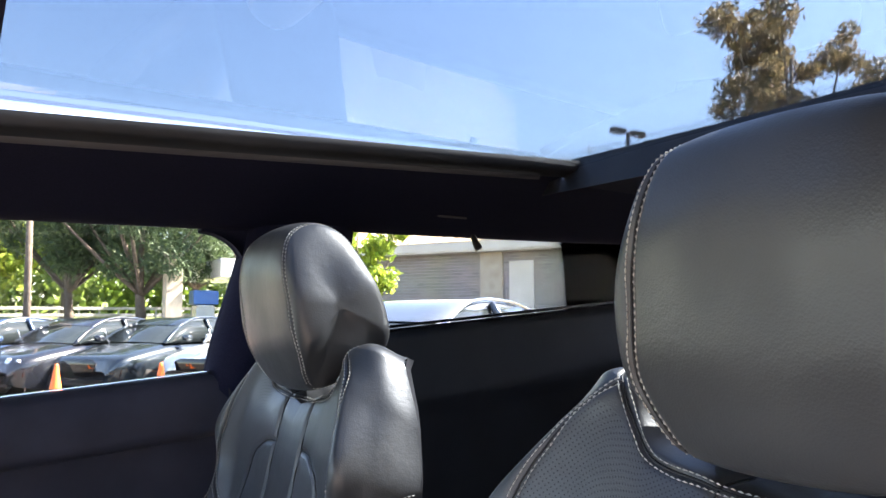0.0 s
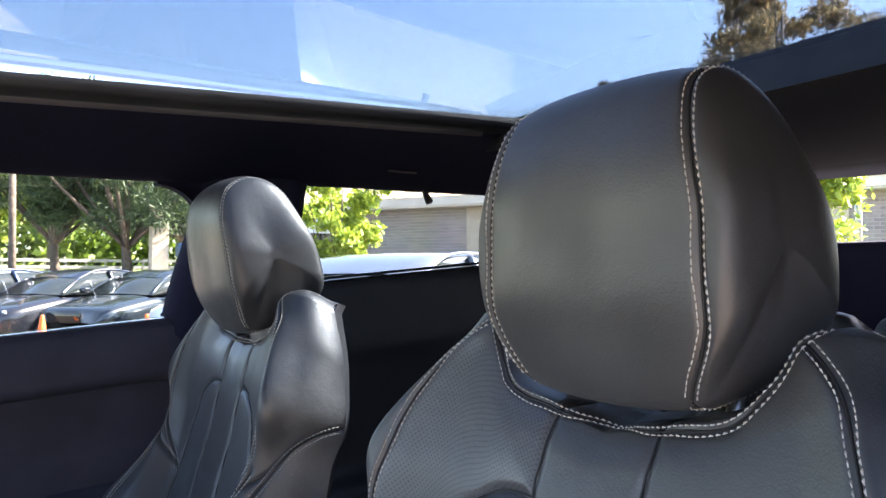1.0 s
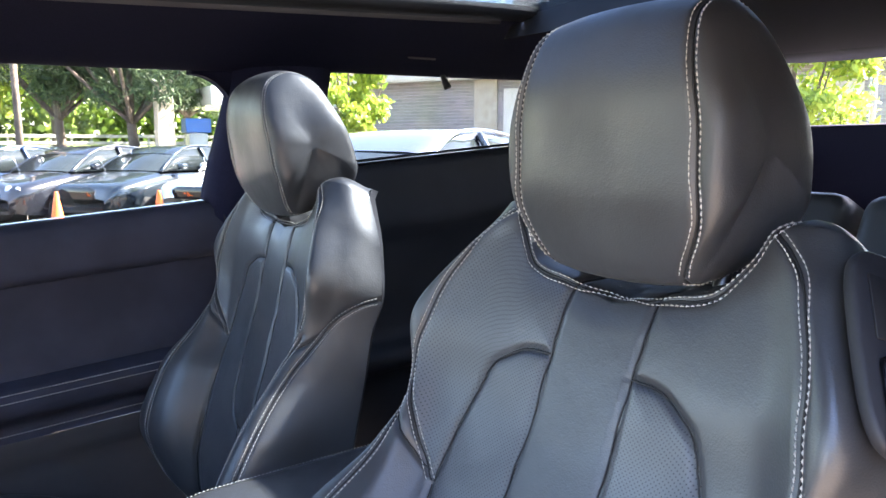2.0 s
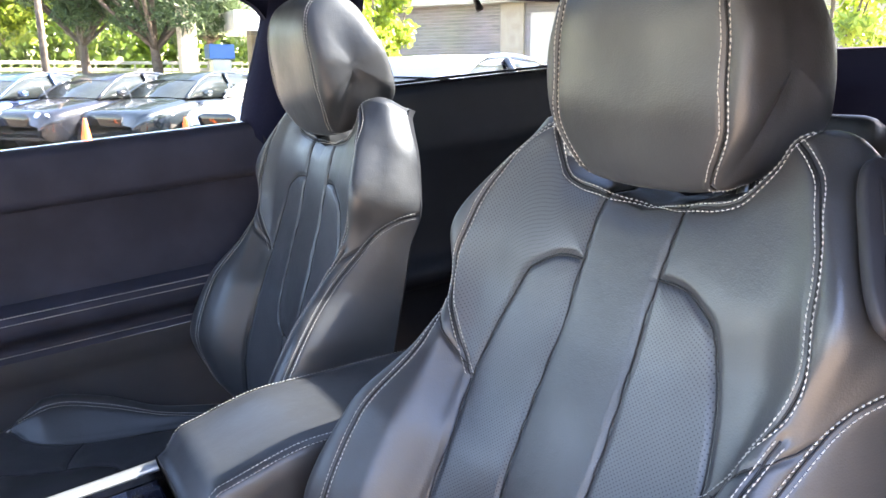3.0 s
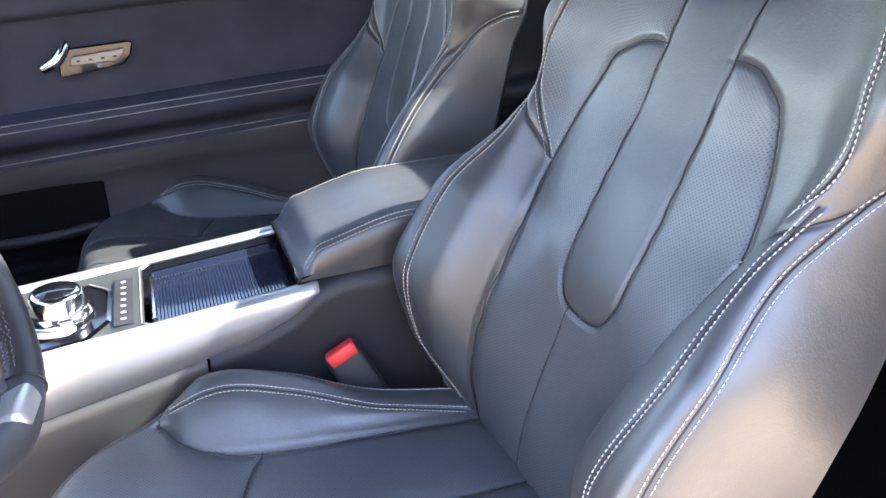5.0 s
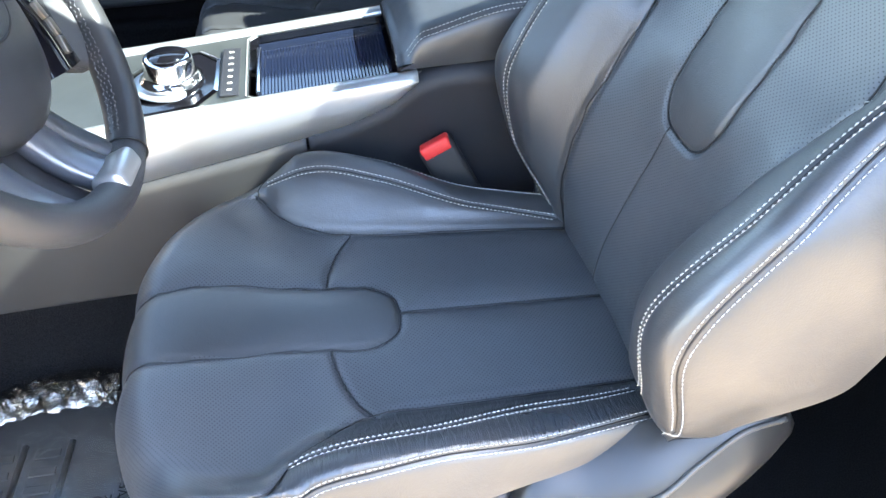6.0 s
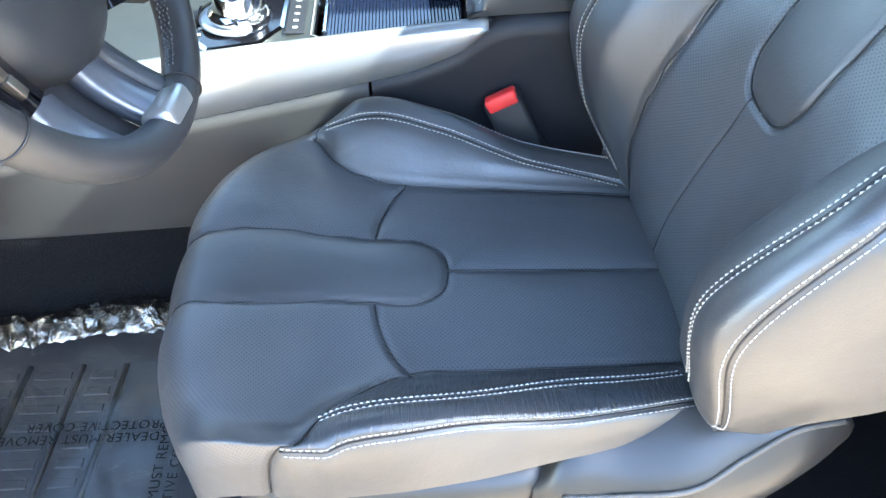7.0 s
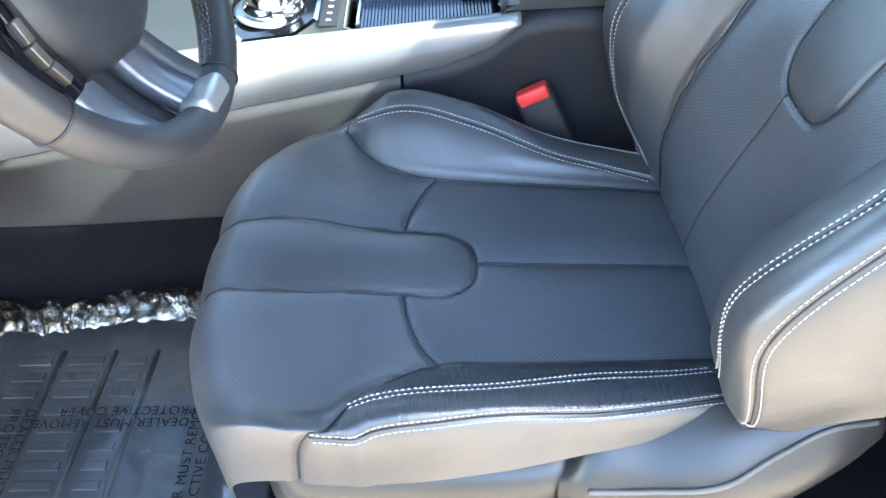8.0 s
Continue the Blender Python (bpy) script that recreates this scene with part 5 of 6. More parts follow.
COVER = [
    ((0.030, -0.186, 0.262), (0.020, -0.200, 0.255), (0.016, -0.212, 0.245), (0.018, -0.216, 0.22), (0.02, -0.205, 0.16)),
    ((0.045, -0.178, 0.297), (0.045, -0.203, 0.286), (0.040, -0.222, 0.262), (0.042, -0.227, 0.23), (0.045, -0.216, 0.15)),
    ((0.100, -0.172, 0.303), (0.098, -0.201, 0.290), (0.090, -0.224, 0.265), (0.092, -0.230, 0.235), (0.095, -0.220, 0.15)),
    ((0.150, -0.172, 0.318), (0.150, -0.205, 0.303), (0.152, -0.229, 0.280), (0.155, -0.237, 0.25), (0.16, -0.228, 0.17)),
    ((0.190, -0.165, 0.328), (0.190, -0.194, 0.317), (0.200, -0.212, 0.300), (0.210, -0.230, 0.265), (0.21, -0.222, 0.20)),
    ((0.230, -0.160, 0.334), (0.235, -0.183, 0.328), (0.245, -0.198, 0.320), (0.262, -0.215, 0.283), (0.255, -0.205, 0.235)),
    ((0.270, -0.155, 0.335), (0.280, -0.176, 0.330), (0.292, -0.190, 0.320), (0.305, -0.192, 0.295), (0.295, -0.180, 0.25)),
    ((0.290, -0.140, 0.325), (0.298, -0.160, 0.320), (0.306, -0.176, 0.312), (0.312, -0.176, 0.295), (0.30, -0.165, 0.26)),
]
cover("rear_cover", COVER, M_COVER, trim, "large moulded hinge cover with a raised edge", 40)
part("cover_bead", tube([(p[2][0], p[2][1] - 0.001, p[2][2] + 0.0005) for p in COVER[1:-1]], 0.0028, 8, 60), M_BEAD, trim, "paler raised edge line")

# small worn spot on the driver's cushion
t = material("worn_spot_pale", (0.30, 0.29, 0.20), 0.8)
spot = part("worn_spot", lathe([(0.0, 0.0), (0.0034, 0.0), (0.0028, 0.0006), (0.0, 0.0008)], 7), t[0], driver, "small pale worn spot")
spot.location = (-0.149, -0.168, 0.3345)

# folding lever in the driver's shoulder side
lever = empty("seat_lever", "dark moulded bezel with a folding lever on the seat shoulder", "seat lever")
out = Vector((-0.10, -0.86, 0.50)).normalized()
up = (Vector(tuple(BACK_UP)) - out * out.dot(Vector(tuple(BACK_UP)))).normalized()
side = (-out).cross(up)
frame_at = Matrix.Translation((0.376, -0.2065, 0.829)) @ Matrix(((side.x, -out.x, up.x, 0), (side.y, -out.y, up.y, 0), (side.z, -out.z, up.z, 0), (0, 0, 0, 1)))
oval = [(0.030 * np.sign(math.cos(a)) * abs(math.cos(a)) ** 0.6, 0.070 * np.sign(math.sin(a)) * abs(math.sin(a)) ** 0.6) for a in np.linspace(0, 2 * math.pi, 41)[:-1]]
bm = extrude_outline([(float(x), float(z)) for x, z in oval], 0.010, "y", 0.003, -0.006)
bmesh.ops.transform(bm, matrix=frame_at, verts=bm.verts)
part("lever_bezel", bm, M_PLASTIC, lever, "dark oval bezel")
bm = bmesh.new()
box_bm(bm, (-0.017, -0.012, -0.050), (0.017, -0.005, -0.008), 0.005, 2, frame_at)
part("lever_paddle", bm, M_GLOSS, lever, "gloss black paddle")
# no hollow here: a thin black plate paints the shade of the recess
bm = bmesh.new()
box_bm(bm, (-0.016, -0.0075, 0.004), (0.016, -0.0058, 0.050), 0.0008, 2, frame_at)
part("lever_recess", bm, M_BLACK, lever)

# ---------------------------------------------------------------- footwell: rubber mat, clear film with print, crumpled edge
t = material("rubber_mat", (0.020, 0.020, 0.021), 0.5)
vary(t, 30, (0.016, 0.016, 0.017), (0.024, 0.024, 0.025))
M_MAT = t[0]
mat = empty("floor_mat", "dark rubber floor mat with raised ladder ribs", "floor mat")
box("mat_sheet", (-0.86, -0.30, 0.021), (-0.30, 0.20, 0.031), M_MAT, mat, 0.004)
for col, (x, wide) in enumerate(((-0.665, 0.045), (-0.595, 0.050), (-0.528, 0.034))):
    for k in range(14):
        y = -0.255 + k * 0.027
        sk = 0.05 * (y + 0.1)
        box("rib", (x - wide / 2 + sk, y, 0.0300), (x + wide / 2 + sk, y + 0.013, 0.0330), M_MAT, mat, 0.0014)
for x in (-0.632, -0.560, -0.500):
    part("rib", tube([(x - 0.0085, -0.27, 0.031), (x + 0.0105, 0.12, 0.031)], 0.0045, 6), M_MAT, mat)


def film_material(name, clear, rough, tint):
    m = bpy.data.materials.new(name)
    m.use_nodes = True
    n, l = m.node_tree.nodes, m.node_tree.links
    n.remove(n["Principled BSDF"])
    tr, gl, mix = n.new("ShaderNodeBsdfTransparent"), n.new("ShaderNodeBsdfGlossy"), n.new("ShaderNodeMixShader")
    gl.inputs["Roughness"].default_value, gl.inputs["Color"].default_value = rough, (*tint, 1)
    mix.inputs["Fac"].default_value = 1 - clear
    tc, nz, bp = n.new("ShaderNodeTexCoord"), n.new("ShaderNodeTexNoise"), n.new("ShaderNodeBump")
    nz.inputs["Scale"].default_value, nz.inputs["Detail"].default_value, nz.inputs["Distortion"].default_value = 22, 5, 0.8
    bp.inputs["Strength"].default_value, bp.inputs["Distance"].default_value = 0.5, 0.01
    l.new(tc.outputs["Object"], nz.inputs["Vector"])
    l.new(nz.outputs["Fac"], bp.inputs["Height"])
    l.new(bp.outputs["Normal"], gl.inputs["Normal"])
    l.new(tr.outputs["BSDF"], mix.inputs[1])
    l.new(gl.outputs["BSDF"], mix.inputs[2])
    l.new(mix.outputs["Shader"], n["Material Output"].inputs["Surface"])
    return m


M_FILM = film_material("clear_film", 0.94, 0.14, (0.85, 0.86, 0.86))
M_FOIL = film_material("crumpled_film", 0.42, 0.20, (0.48, 0.43, 0.36))
film = empty("protective_film", "clear printed plastic film over the floor mat, edge crumpled", "plastic film")
fv, nx, ny = [], 70, 60
for i in range(nx):
    for j in range(ny):
        x, y = -0.80 + 0.47 * i / (nx - 1), -0.30 + 0.49 * j / (ny - 1)
        z = 0.040 + 0.0014 * noise.noise((x * 14, y * 14, 0)) + 0.0010 * noise.noise((x * 45, y * 30, 3))
        edge = smoothstep(-0.385, -0.335, x)
        z += 0.05 * float(edge) * (1 + 0.6 * noise.noise((x * 30, y * 18, 7)))
        fv.append((x, y, z))
part("film_sheet", (np.array(fv), grid_faces(nx, ny)), M_FILM, film, "clear plastic sheet")
fv, nx, ny = [], 150, 26
for i in range(nx):
    for j in range(ny):
        f, g = i / (nx - 1), j / (ny - 1)
        x, y = -0.90 + 0.465 * f, 0.152 + 0.010 * math.sin(f * 9) + 0.018 * f + 0.066 * g - 0.008
        p = Vector((x * 46 + y * 20, y * 26, 1.0))
        z = 0.042 + 0.012 * math.sin(math.pi * g) ** 0.7 + 0.007 * noise.noise(p) + 0.005 * noise.noise(p * 2.6)
        fv.append((x + 0.006 * noise.noise(p * 1.3 + Vector((5, 0, 0))), y + 0.008 * noise.noise(p * 1.2 + Vector((0, 9, 0))), z))
part("film_fold", (np.array(fv), grid_faces(nx, ny)), M_FOIL, film, "crumpled shiny folded edge", False)
t = material("black_print", (0.005, 0.005, 0.005), 0.8, 0, 0.1)
M_INK = t[0]


def printed(text, x, y, turn, size=0.0182):
    cu = bpy.data.curves.new("film_print", "FONT")
    cu.body, cu.size, cu.align_x = text, size, "LEFT"
    cu.space_character = 1.08
    cu.materials.append(M_INK)
    ob = new("film_print", cu)
    ob.parent = film
    ob.matrix_basis = pose(x, y, 0.0428, 0, 0, turn)
    return ob


printed("DEALER MUST REMOVE", -0.416, 0.001, 180)
printed("PROTECTIVE COVER", -0.410, 0.019, 180)
printed("DEALER MUST REMOVE", -0.633, 0.018, -90)
printed("PROTECTIVE COVER", -0.652, 0.018, -90)
printed("DEALER MUST REMOVE", -0.402, -0.168, 90)
printed("PROTECTIVE COVER", -0.383, -0.168, 90)

# ---------------------------------------------------------------- outside
GROUND = -0.42
t = material("worn_asphalt", (0.092, 0.076, 0.057), 0.9)
vary(t, 0.6, (0.078, 0.064, 0.048), (0.106, 0.088, 0.067), detail=12)
M_ASPHALT = t[0]
t = material("dry_grass", (0.13, 0.17, 0.04), 0.95)
vary(t, 1.5, (0.08, 0.12, 0.025), (0.18, 0.20, 0.06), detail=10)
M_GRASS = t[0]
t = material("pale_concrete", (0.42, 0.39, 0.33), 0.9)
vary(t, 0.9, (0.38, 0.35, 0.3), (0.46, 0.43, 0.37), detail=8)
M_CONCRETE = t[0]
gy = [-400, -60, -10, 0, 10, 22, 27, 36, 48, 120, 400]
rise = {36: 0.55, 48: 1.5, 120: 3.0, 400: 3.0}
gv = np.array([(x, y, GROUND + rise.get(y, 0.0)) for y in gy for x in (-400, -60, -10, 0, 10, 60, 400)])
gf = [f[::-1] for f in grid_faces(len(gy), 7)]
ground = part("ground", (gv, gf), M_ASPHALT, smooth=False)
tagged(ground, "worn grey asphalt car park", "ground", kind="structure")
drive = part("pavement", (np.array([(x, y, GROUND + z) for y, z in ((26.5, 0.03), (31, 0.27), (33, 0.42)) for x in (-30, 5, 30)]), [f[::-1] for f in grid_faces(3, 3)]), M_CONCRETE, smooth=False)
tagged(drive, "pale concrete drive", "pavement", kind="structure")
bank = part("grass_bank", (np.array([(x, y, GROUND + z + 0.05) for y, z in ((33, 0.38), (48, 1.55), (90, 2.5)) for x in (-60, 0, 40, 90)]), [f[::-1] for f in grid_faces(3, 4)]), M_GRASS, smooth=False)
tagged(bank, "dry yellow-green grass bank behind the drive", "grass", kind="stuff")


def paint(name, colour, metal=0.3):
    t = material(name, colour, 0.25, metal)
    t[3].inputs["Coat Weight"].default_value = 0.8
    t[3].inputs["Coat Roughness"].default_value = 0.04
    vary(t, 2.0, tuple(c * 0.94 for c in colour), colour)
    return t[0]


t = material("car_window", (0.02, 0.026, 0.028), 0.04)
M_CARGLASS = t[0]
t = material("tyre_rubber", (0.018, 0.018, 0.018), 0.85)
M_TYRE = t[0]
t = material("lamp_lens", (0.75, 0.78, 0.8), 0.1, 0.6)
M_LAMP = t[0]
t = material("amber_lens", (0.8, 0.25, 0.03), 0.2)
M_AMBER = t[0]


def sedan(body, label, twin_round=False, height=1.45):
    """A four-door saloon: lofted body, glasshouse, roof, pillars, lamps, grille, wheels. Nose towards -x, origin under its middle."""
    car = empty("parked_car", label, "car", "parked cars")
    k = height / 1.45
    st = [(-2.36, 0.30, 0.52, 0.62), (-2.32, 0.27, 0.66, 0.74), (-2.2, 0.24, 0.76, 0.83), (-1.9, 0.20, 0.84, 0.90), (-1.4, 0.19, 0.93, 0.915), (-0.95, 0.19, 0.985, 0.92), (-0.3, 0.19, 0.99, 0.925), (0.5, 0.19, 1.0, 0.925), (1.2, 0.2, 1.03, 0.91), (1.8, 0.22, 1.06, 0.87), (2.2, 0.28, 1.02, 0.82), (2.34, 0.34, 0.90, 0.74)]
    xs = np.linspace(-2.36, 2.34, 48)
    lo, hi, half = (hermite([s[0] for s in st], [s[c] for s in st], xs) for c in (1, 2, 3))
    rows = []
    for x, a, b, w in zip(xs, lo, hi, half):
        h = (b - a)
        for u, f in ((0.0, 1.0), (0.45, 0.995), (0.78, 0.97), (0.93, 0.91), (0.985, 0.80), (1.0, 0.62), (0.985, 0.42), (0.97, 0.2), (0.93, 0.0)):
            rows.append((x, u * w, (a + f * h) * k))
    n = 9
    rows = np.array(rows).reshape(48, n, 3)
    left = rows[:, ::-1].copy()
    left[..., 1] *= -1
    full = np.concatenate([left, rows[:, 1:]], 1)
    m = full.shape[1]
    part("body", (full.reshape(-1, 3), grid_faces(48, m) + [tuple(range(m)), tuple(range(47 * m, 48 * m))]), body, car, "painted car body")
    gx = np.linspace(-1.08, 1.62, 40)
    top = hermite((-1.08, -0.62, -0.1, 0.4, 0.9, 1.3, 1.62), (0.97, 1.24, 1.425, 1.45, 1.40, 1.24, 1.05), gx)
    tw = hermite((-1.08, -0.6, 0.0, 0.8, 1.62), (0.72, 0.66, 0.60, 0.60, 0.66), gx)
    g = []
    for x, z, w in zip(gx, top, tw):
        base = 0.97 + 0.03 * smoothstep(-0.5, 1.4, x)
        for u, f in ((-0.84, 0), (-1.0, 0.0), (-1.0, 1.0), (0, 1.0), (1.0, 1.0), (1.0, 0.0), (0.84, 0)):
            wide = 0.84 + (w - 0.84) * (f * (z - base) / 0.45 if f else 0)
            g.append((x, u * (wide if f else 0.84), (base + f * (z - base) + (0.025 if u == 0 else 0)) * k))
    part("glasshouse", (np.array(g), grid_faces(40, 7)), M_CARGLASS, car, "dark car windows")
    roof = []
    for x, z, w in zip(gx[8:32], top[8:32], tw[8:32]):
        for u, dz in ((-1.02, -0.05), (-1.0, 0.004), (-0.6, 0.024), (0, 0.032), (0.6, 0.024), (1.0, 0.004), (1.02, -0.05)):
            roof.append((x, u * (w + 0.01), (z + dz) * k))
    part("roof", (np.array(roof), grid_faces(24, 7)), body, car)
    for sgn in (-1, 1):
        for a, b in (((-1.10, 0.80, 0.97), (-0.55, 0.665, 1.28)), ((0.30, 0.85, 0.98), (0.24, 0.63, 1.44)), ((1.58, 0.78, 1.03), (0.95, 0.63, 1.39))):
            mid = [(a[i] + b[i]) / 2 + (0, 0.01, 0.02)[i] for i in range(3)]
            part("pillar", tube([(p[0], sgn * p[1], p[2] * k) for p in (a, mid, b)], 0.032, 8, 8), body, car)
        part("window_trim", tube([(p[0], sgn * p[1], p[2] * k) for p in ((-0.60, 0.685, 1.28), (-0.1, 0.625, 1.44), (0.4, 0.622, 1.465), (0.95, 0.635, 1.40), (1.4, 0.70, 1.18))], 0.013, 6, 24), M_CHROME, car)
        bm = bmesh.new()
        box_bm(bm, (-0.78, sgn * 0.98 - 0.08, 1.0 * k), (-0.62, sgn * 0.98 + 0.08, 1.12 * k), 0.04, 3)
        part("door_mirror", bm, body, car)
        if twin_round:
            for y, r in ((0.50, 0.095), (0.70, 0.075)):
                o = part("headlight", lathe([(0.0, 0.03), (r * 0.6, 0.022), (r, 0.0), (r, -0.06)], 20), M_LAMP, car, "round headlight")
                o.matrix_basis = pose(-2.26 + 0.12 * (y - 0.5), sgn * y, 0.66 * k, 0, -80, 0)
        else:
            bm = bmesh.new()
            bmesh.ops.create_uvsphere(bm, u_segments=20, v_segments=10, radius=1.0)
            bmesh.ops.transform(bm, matrix=Matrix.Translation((-2.06, sgn * 0.66, 0.70 * k)) @ Euler((0, radians(-18), sgn * radians(-38))).to_matrix().to_4x4() @ Matrix.Diagonal((0.10, 0.24, 0.075, 1)), verts=bm.verts)
            part("headlight", bm, M_LAMP, car, "clear swept headlight")
        bm = bmesh.new()
        bmesh.ops.create_uvsphere(bm, u_segments=12, v_segments=8, radius=1.0)
        bmesh.ops.transform(bm, matrix=Matrix.Translation((-1.84, sgn * 0.86, 0.70 * k)) @ Matrix.Diagonal((0.045, 0.02, 0.018, 1)), verts=bm.verts)
        part("indicator", bm, M_AMBER, car)
        for x in (-1.42, 1.40):
            w = part("wheel", lathe([(0.20, -0.1), (0.31, -0.1), (0.335, -0.07), (0.335, 0.07), (0.31, 0.1), (0.20, 0.1)], 28), M_TYRE, car, "black tyre")
            w.matrix_basis = pose(x, sgn * 0.80, 0.335, 90, 0, 0)
            part("rim", lathe([(0.0, -0.095), (0.19, -0.095), (0.215, -0.10), (0.215, 0.10), (0.19, 0.095), (0.0, 0.095)], 20), M_SILVER, w)
    grille = [(-0.36, 0.50), (-0.42, 0.66), (-0.30, 0.72), (0.30, 0.72), (0.42, 0.66), (0.36, 0.50)]
    gr = extrude_outline([(y, z * k) for y, z in grille], 0.05, "x", 0.01, -2.385)
    part("grille", gr, M_GLOSS, car, "black grille")
    part("badge", lathe([(0.045, -0.01), (0.065, -0.01), (0.065, 0.01), (0.045, 0.01)], 24), M_CHROME, car, "plain round chrome badge")
    car.children[-1].matrix_basis = pose(-2.395, 0, 0.63 * k, 0, 90, 0)
    bm = bmesh.new()
    box_bm(bm, (-2.36, -0.6, 0.24 * k), (-2.28, 0.6, 0.40 * k), 0.03, 2)
    part("lower_intake", bm, M_BLACK, car)
    return car


P_DARK, P_GREY, P_WHITE, P_SILVER, P_BLUE = paint("dark_car_paint", (0.012, 0.014, 0.02)), paint("grey_car_paint", (0.03, 0.042, 0.052), 0.6), paint("white_car_paint", (0.78, 0.78, 0.76), 0.0), paint("silver_car_paint", (0.42, 0.44, 0.46), 0.7), paint("blue_car_paint", (0.03, 0.06, 0.13), 0.5)
cars = {
    "grey": sedan(P_GREY, "dark grey saloon with clear swept headlights, parked in a row"),
    "dark": sedan(P_DARK, "black saloon with paired round headlights, parked in a row", True),
    "white": sedan(P_WHITE, "white saloon with dark windows, parked in a row"),
    "silver": sedan(P_SILVER, "silver saloon with bright window trim, parked by the building"),
    "tall": sedan(paint("blue_grey_car_paint", (0.11, 0.13, 0.16), 0.6), "blue-grey hatchback parked beside the car", False, 1.51),
    "blue": sedan(P_BLUE, "dark blue saloon parked in a row"),
}


def park(kind, x, y, turn, seen={}):
    """Nose at (x, y); turn: degrees by which the nose points away from straight at the viewer."""
    nose = Vector((-math.sin(radians(turn)), -math.cos(radians(turn)), 0))
    m = Matrix.Translation(Vector((x, y, GROUND)) - nose * 2.38) @ pose(0, 0, 0, 0, 0, 90 - turn)
    if kind not in seen:
        seen[kind] = True
        cars[kind].matrix_basis = m
        return cars[kind]
    return copy_thing(cars[kind], m)


for kind, x, y in (("grey", 1.78, 14.6), ("dark", 0.35, 15.5), ("white", 3.5, 13.5), ("blue", -1.3, 16.5), ("grey", -3.0, 17.5), ("dark", -4.7, 18.5)):
    park(kind, x, y, 54)
for n, (kind, x, y) in enumerate((("white", 0.6, 23.2), ("white", 2.9, 22.2), ("silver", -1.7, 24.2), ("blue", 5.2, 21.0), ("white", -4.0, 25.0), ("blue", 0.3, 19.5), ("silver", 2.4, 18.5), ("dark", -2.0, 20.6), ("white", -4.3, 21.6), ("grey", 4.6, 17.4))):
    park(kind, x, y, 54)
for kind, x, y in (("tall", 0.8, 3.8), ("silver", 5.1, 7.8), ("grey", 9.8, 8.2)):
    park(kind, x, y, 62)

t = material("orange_plastic", (0.85, 0.16, 0.02), 0.5)
vary(t, 6, (0.75, 0.13, 0.02), (0.9, 0.2, 0.03))
M_ORANGE = t[0]


def cone(x, y):
    c = empty("traffic_cone", "bright orange traffic cone standing on the asphalt", "traffic cone", "traffic cones")
    part("cone_body", lathe([(0.14, 0.03), (0.135, 0.05), (0.03, 0.68), (0.026, 0.70), (0.0, 0.70)], 24), M_ORANGE, c)
    box("cone_base", (-0.18, -0.18, 0.0), (0.18, 0.18, 0.035), M_ORANGE, c, 0.008)
    c.location = (x, y, GROUND)
    return c


c0 = cone(1.35, 13.6)
for x, y in ((2.85, 13.0), (-0.55, 14.0), (9.6, 30.0), (8.6, 31.0)):
    copy_thing(c0, Matrix.Translation((x, y, GROUND + (0.35 if y > 20 else 0))))

# ---------------------------------------------------------------- trees
t = material("tree_bark", (0.10, 0.075, 0.055), 0.95)
tx = vary(t, 9, (0.07, 0.052, 0.04), (0.15, 0.115, 0.085), detail=8)
relief(t, tx.outputs["Fac"], 0.6, 0.03)
M_BARK = t[0]


def leaf_material(name, low, high):
    m, n, l, b = material(name, low, 0.55)
    geo = n.new("ShaderNodeNewGeometry")
    ramp = n.new("ShaderNodeValToRGB")
    ramp.color_ramp.elements[0].color, ramp.color_ramp.elements[1].color = (*low, 1), (*high, 1)
    l.new(geo.outputs["Random Per Island"], ramp.inputs["Fac"])
    l.new(ramp.outputs["Color"], b.inputs["Base Color"])
    tr, add = n.new("ShaderNodeBsdfTranslucent"), n.new("ShaderNodeMixShader")
    l.new(ramp.outputs["Color"], tr.inputs["Color"])
    add.inputs["Fac"].default_value = 0.35
    l.new(b.outputs["BSDF"], add.inputs[1])
    l.new(tr.outputs["BSDF"], add.inputs[2])
    l.new(add.outputs["Shader"], n["Material Output"].inputs["Surface"])
    return m


M_PINE = leaf_material("pine_needles", (0.028, 0.055, 0.03), (0.10, 0.15, 0.055))
M_LIME = leaf_material("bright_green_leaves", (0.13, 0.22, 0.03), (0.40, 0.48, 0.06))
M_OLIVE = leaf_material("green_leaves", (0.07, 0.13, 0.025), (0.22, 0.30, 0.05))
M_RUST = leaf_material("rust_tinged_leaves", (0.16, 0.13, 0.06), (0.38, 0.27, 0.14))


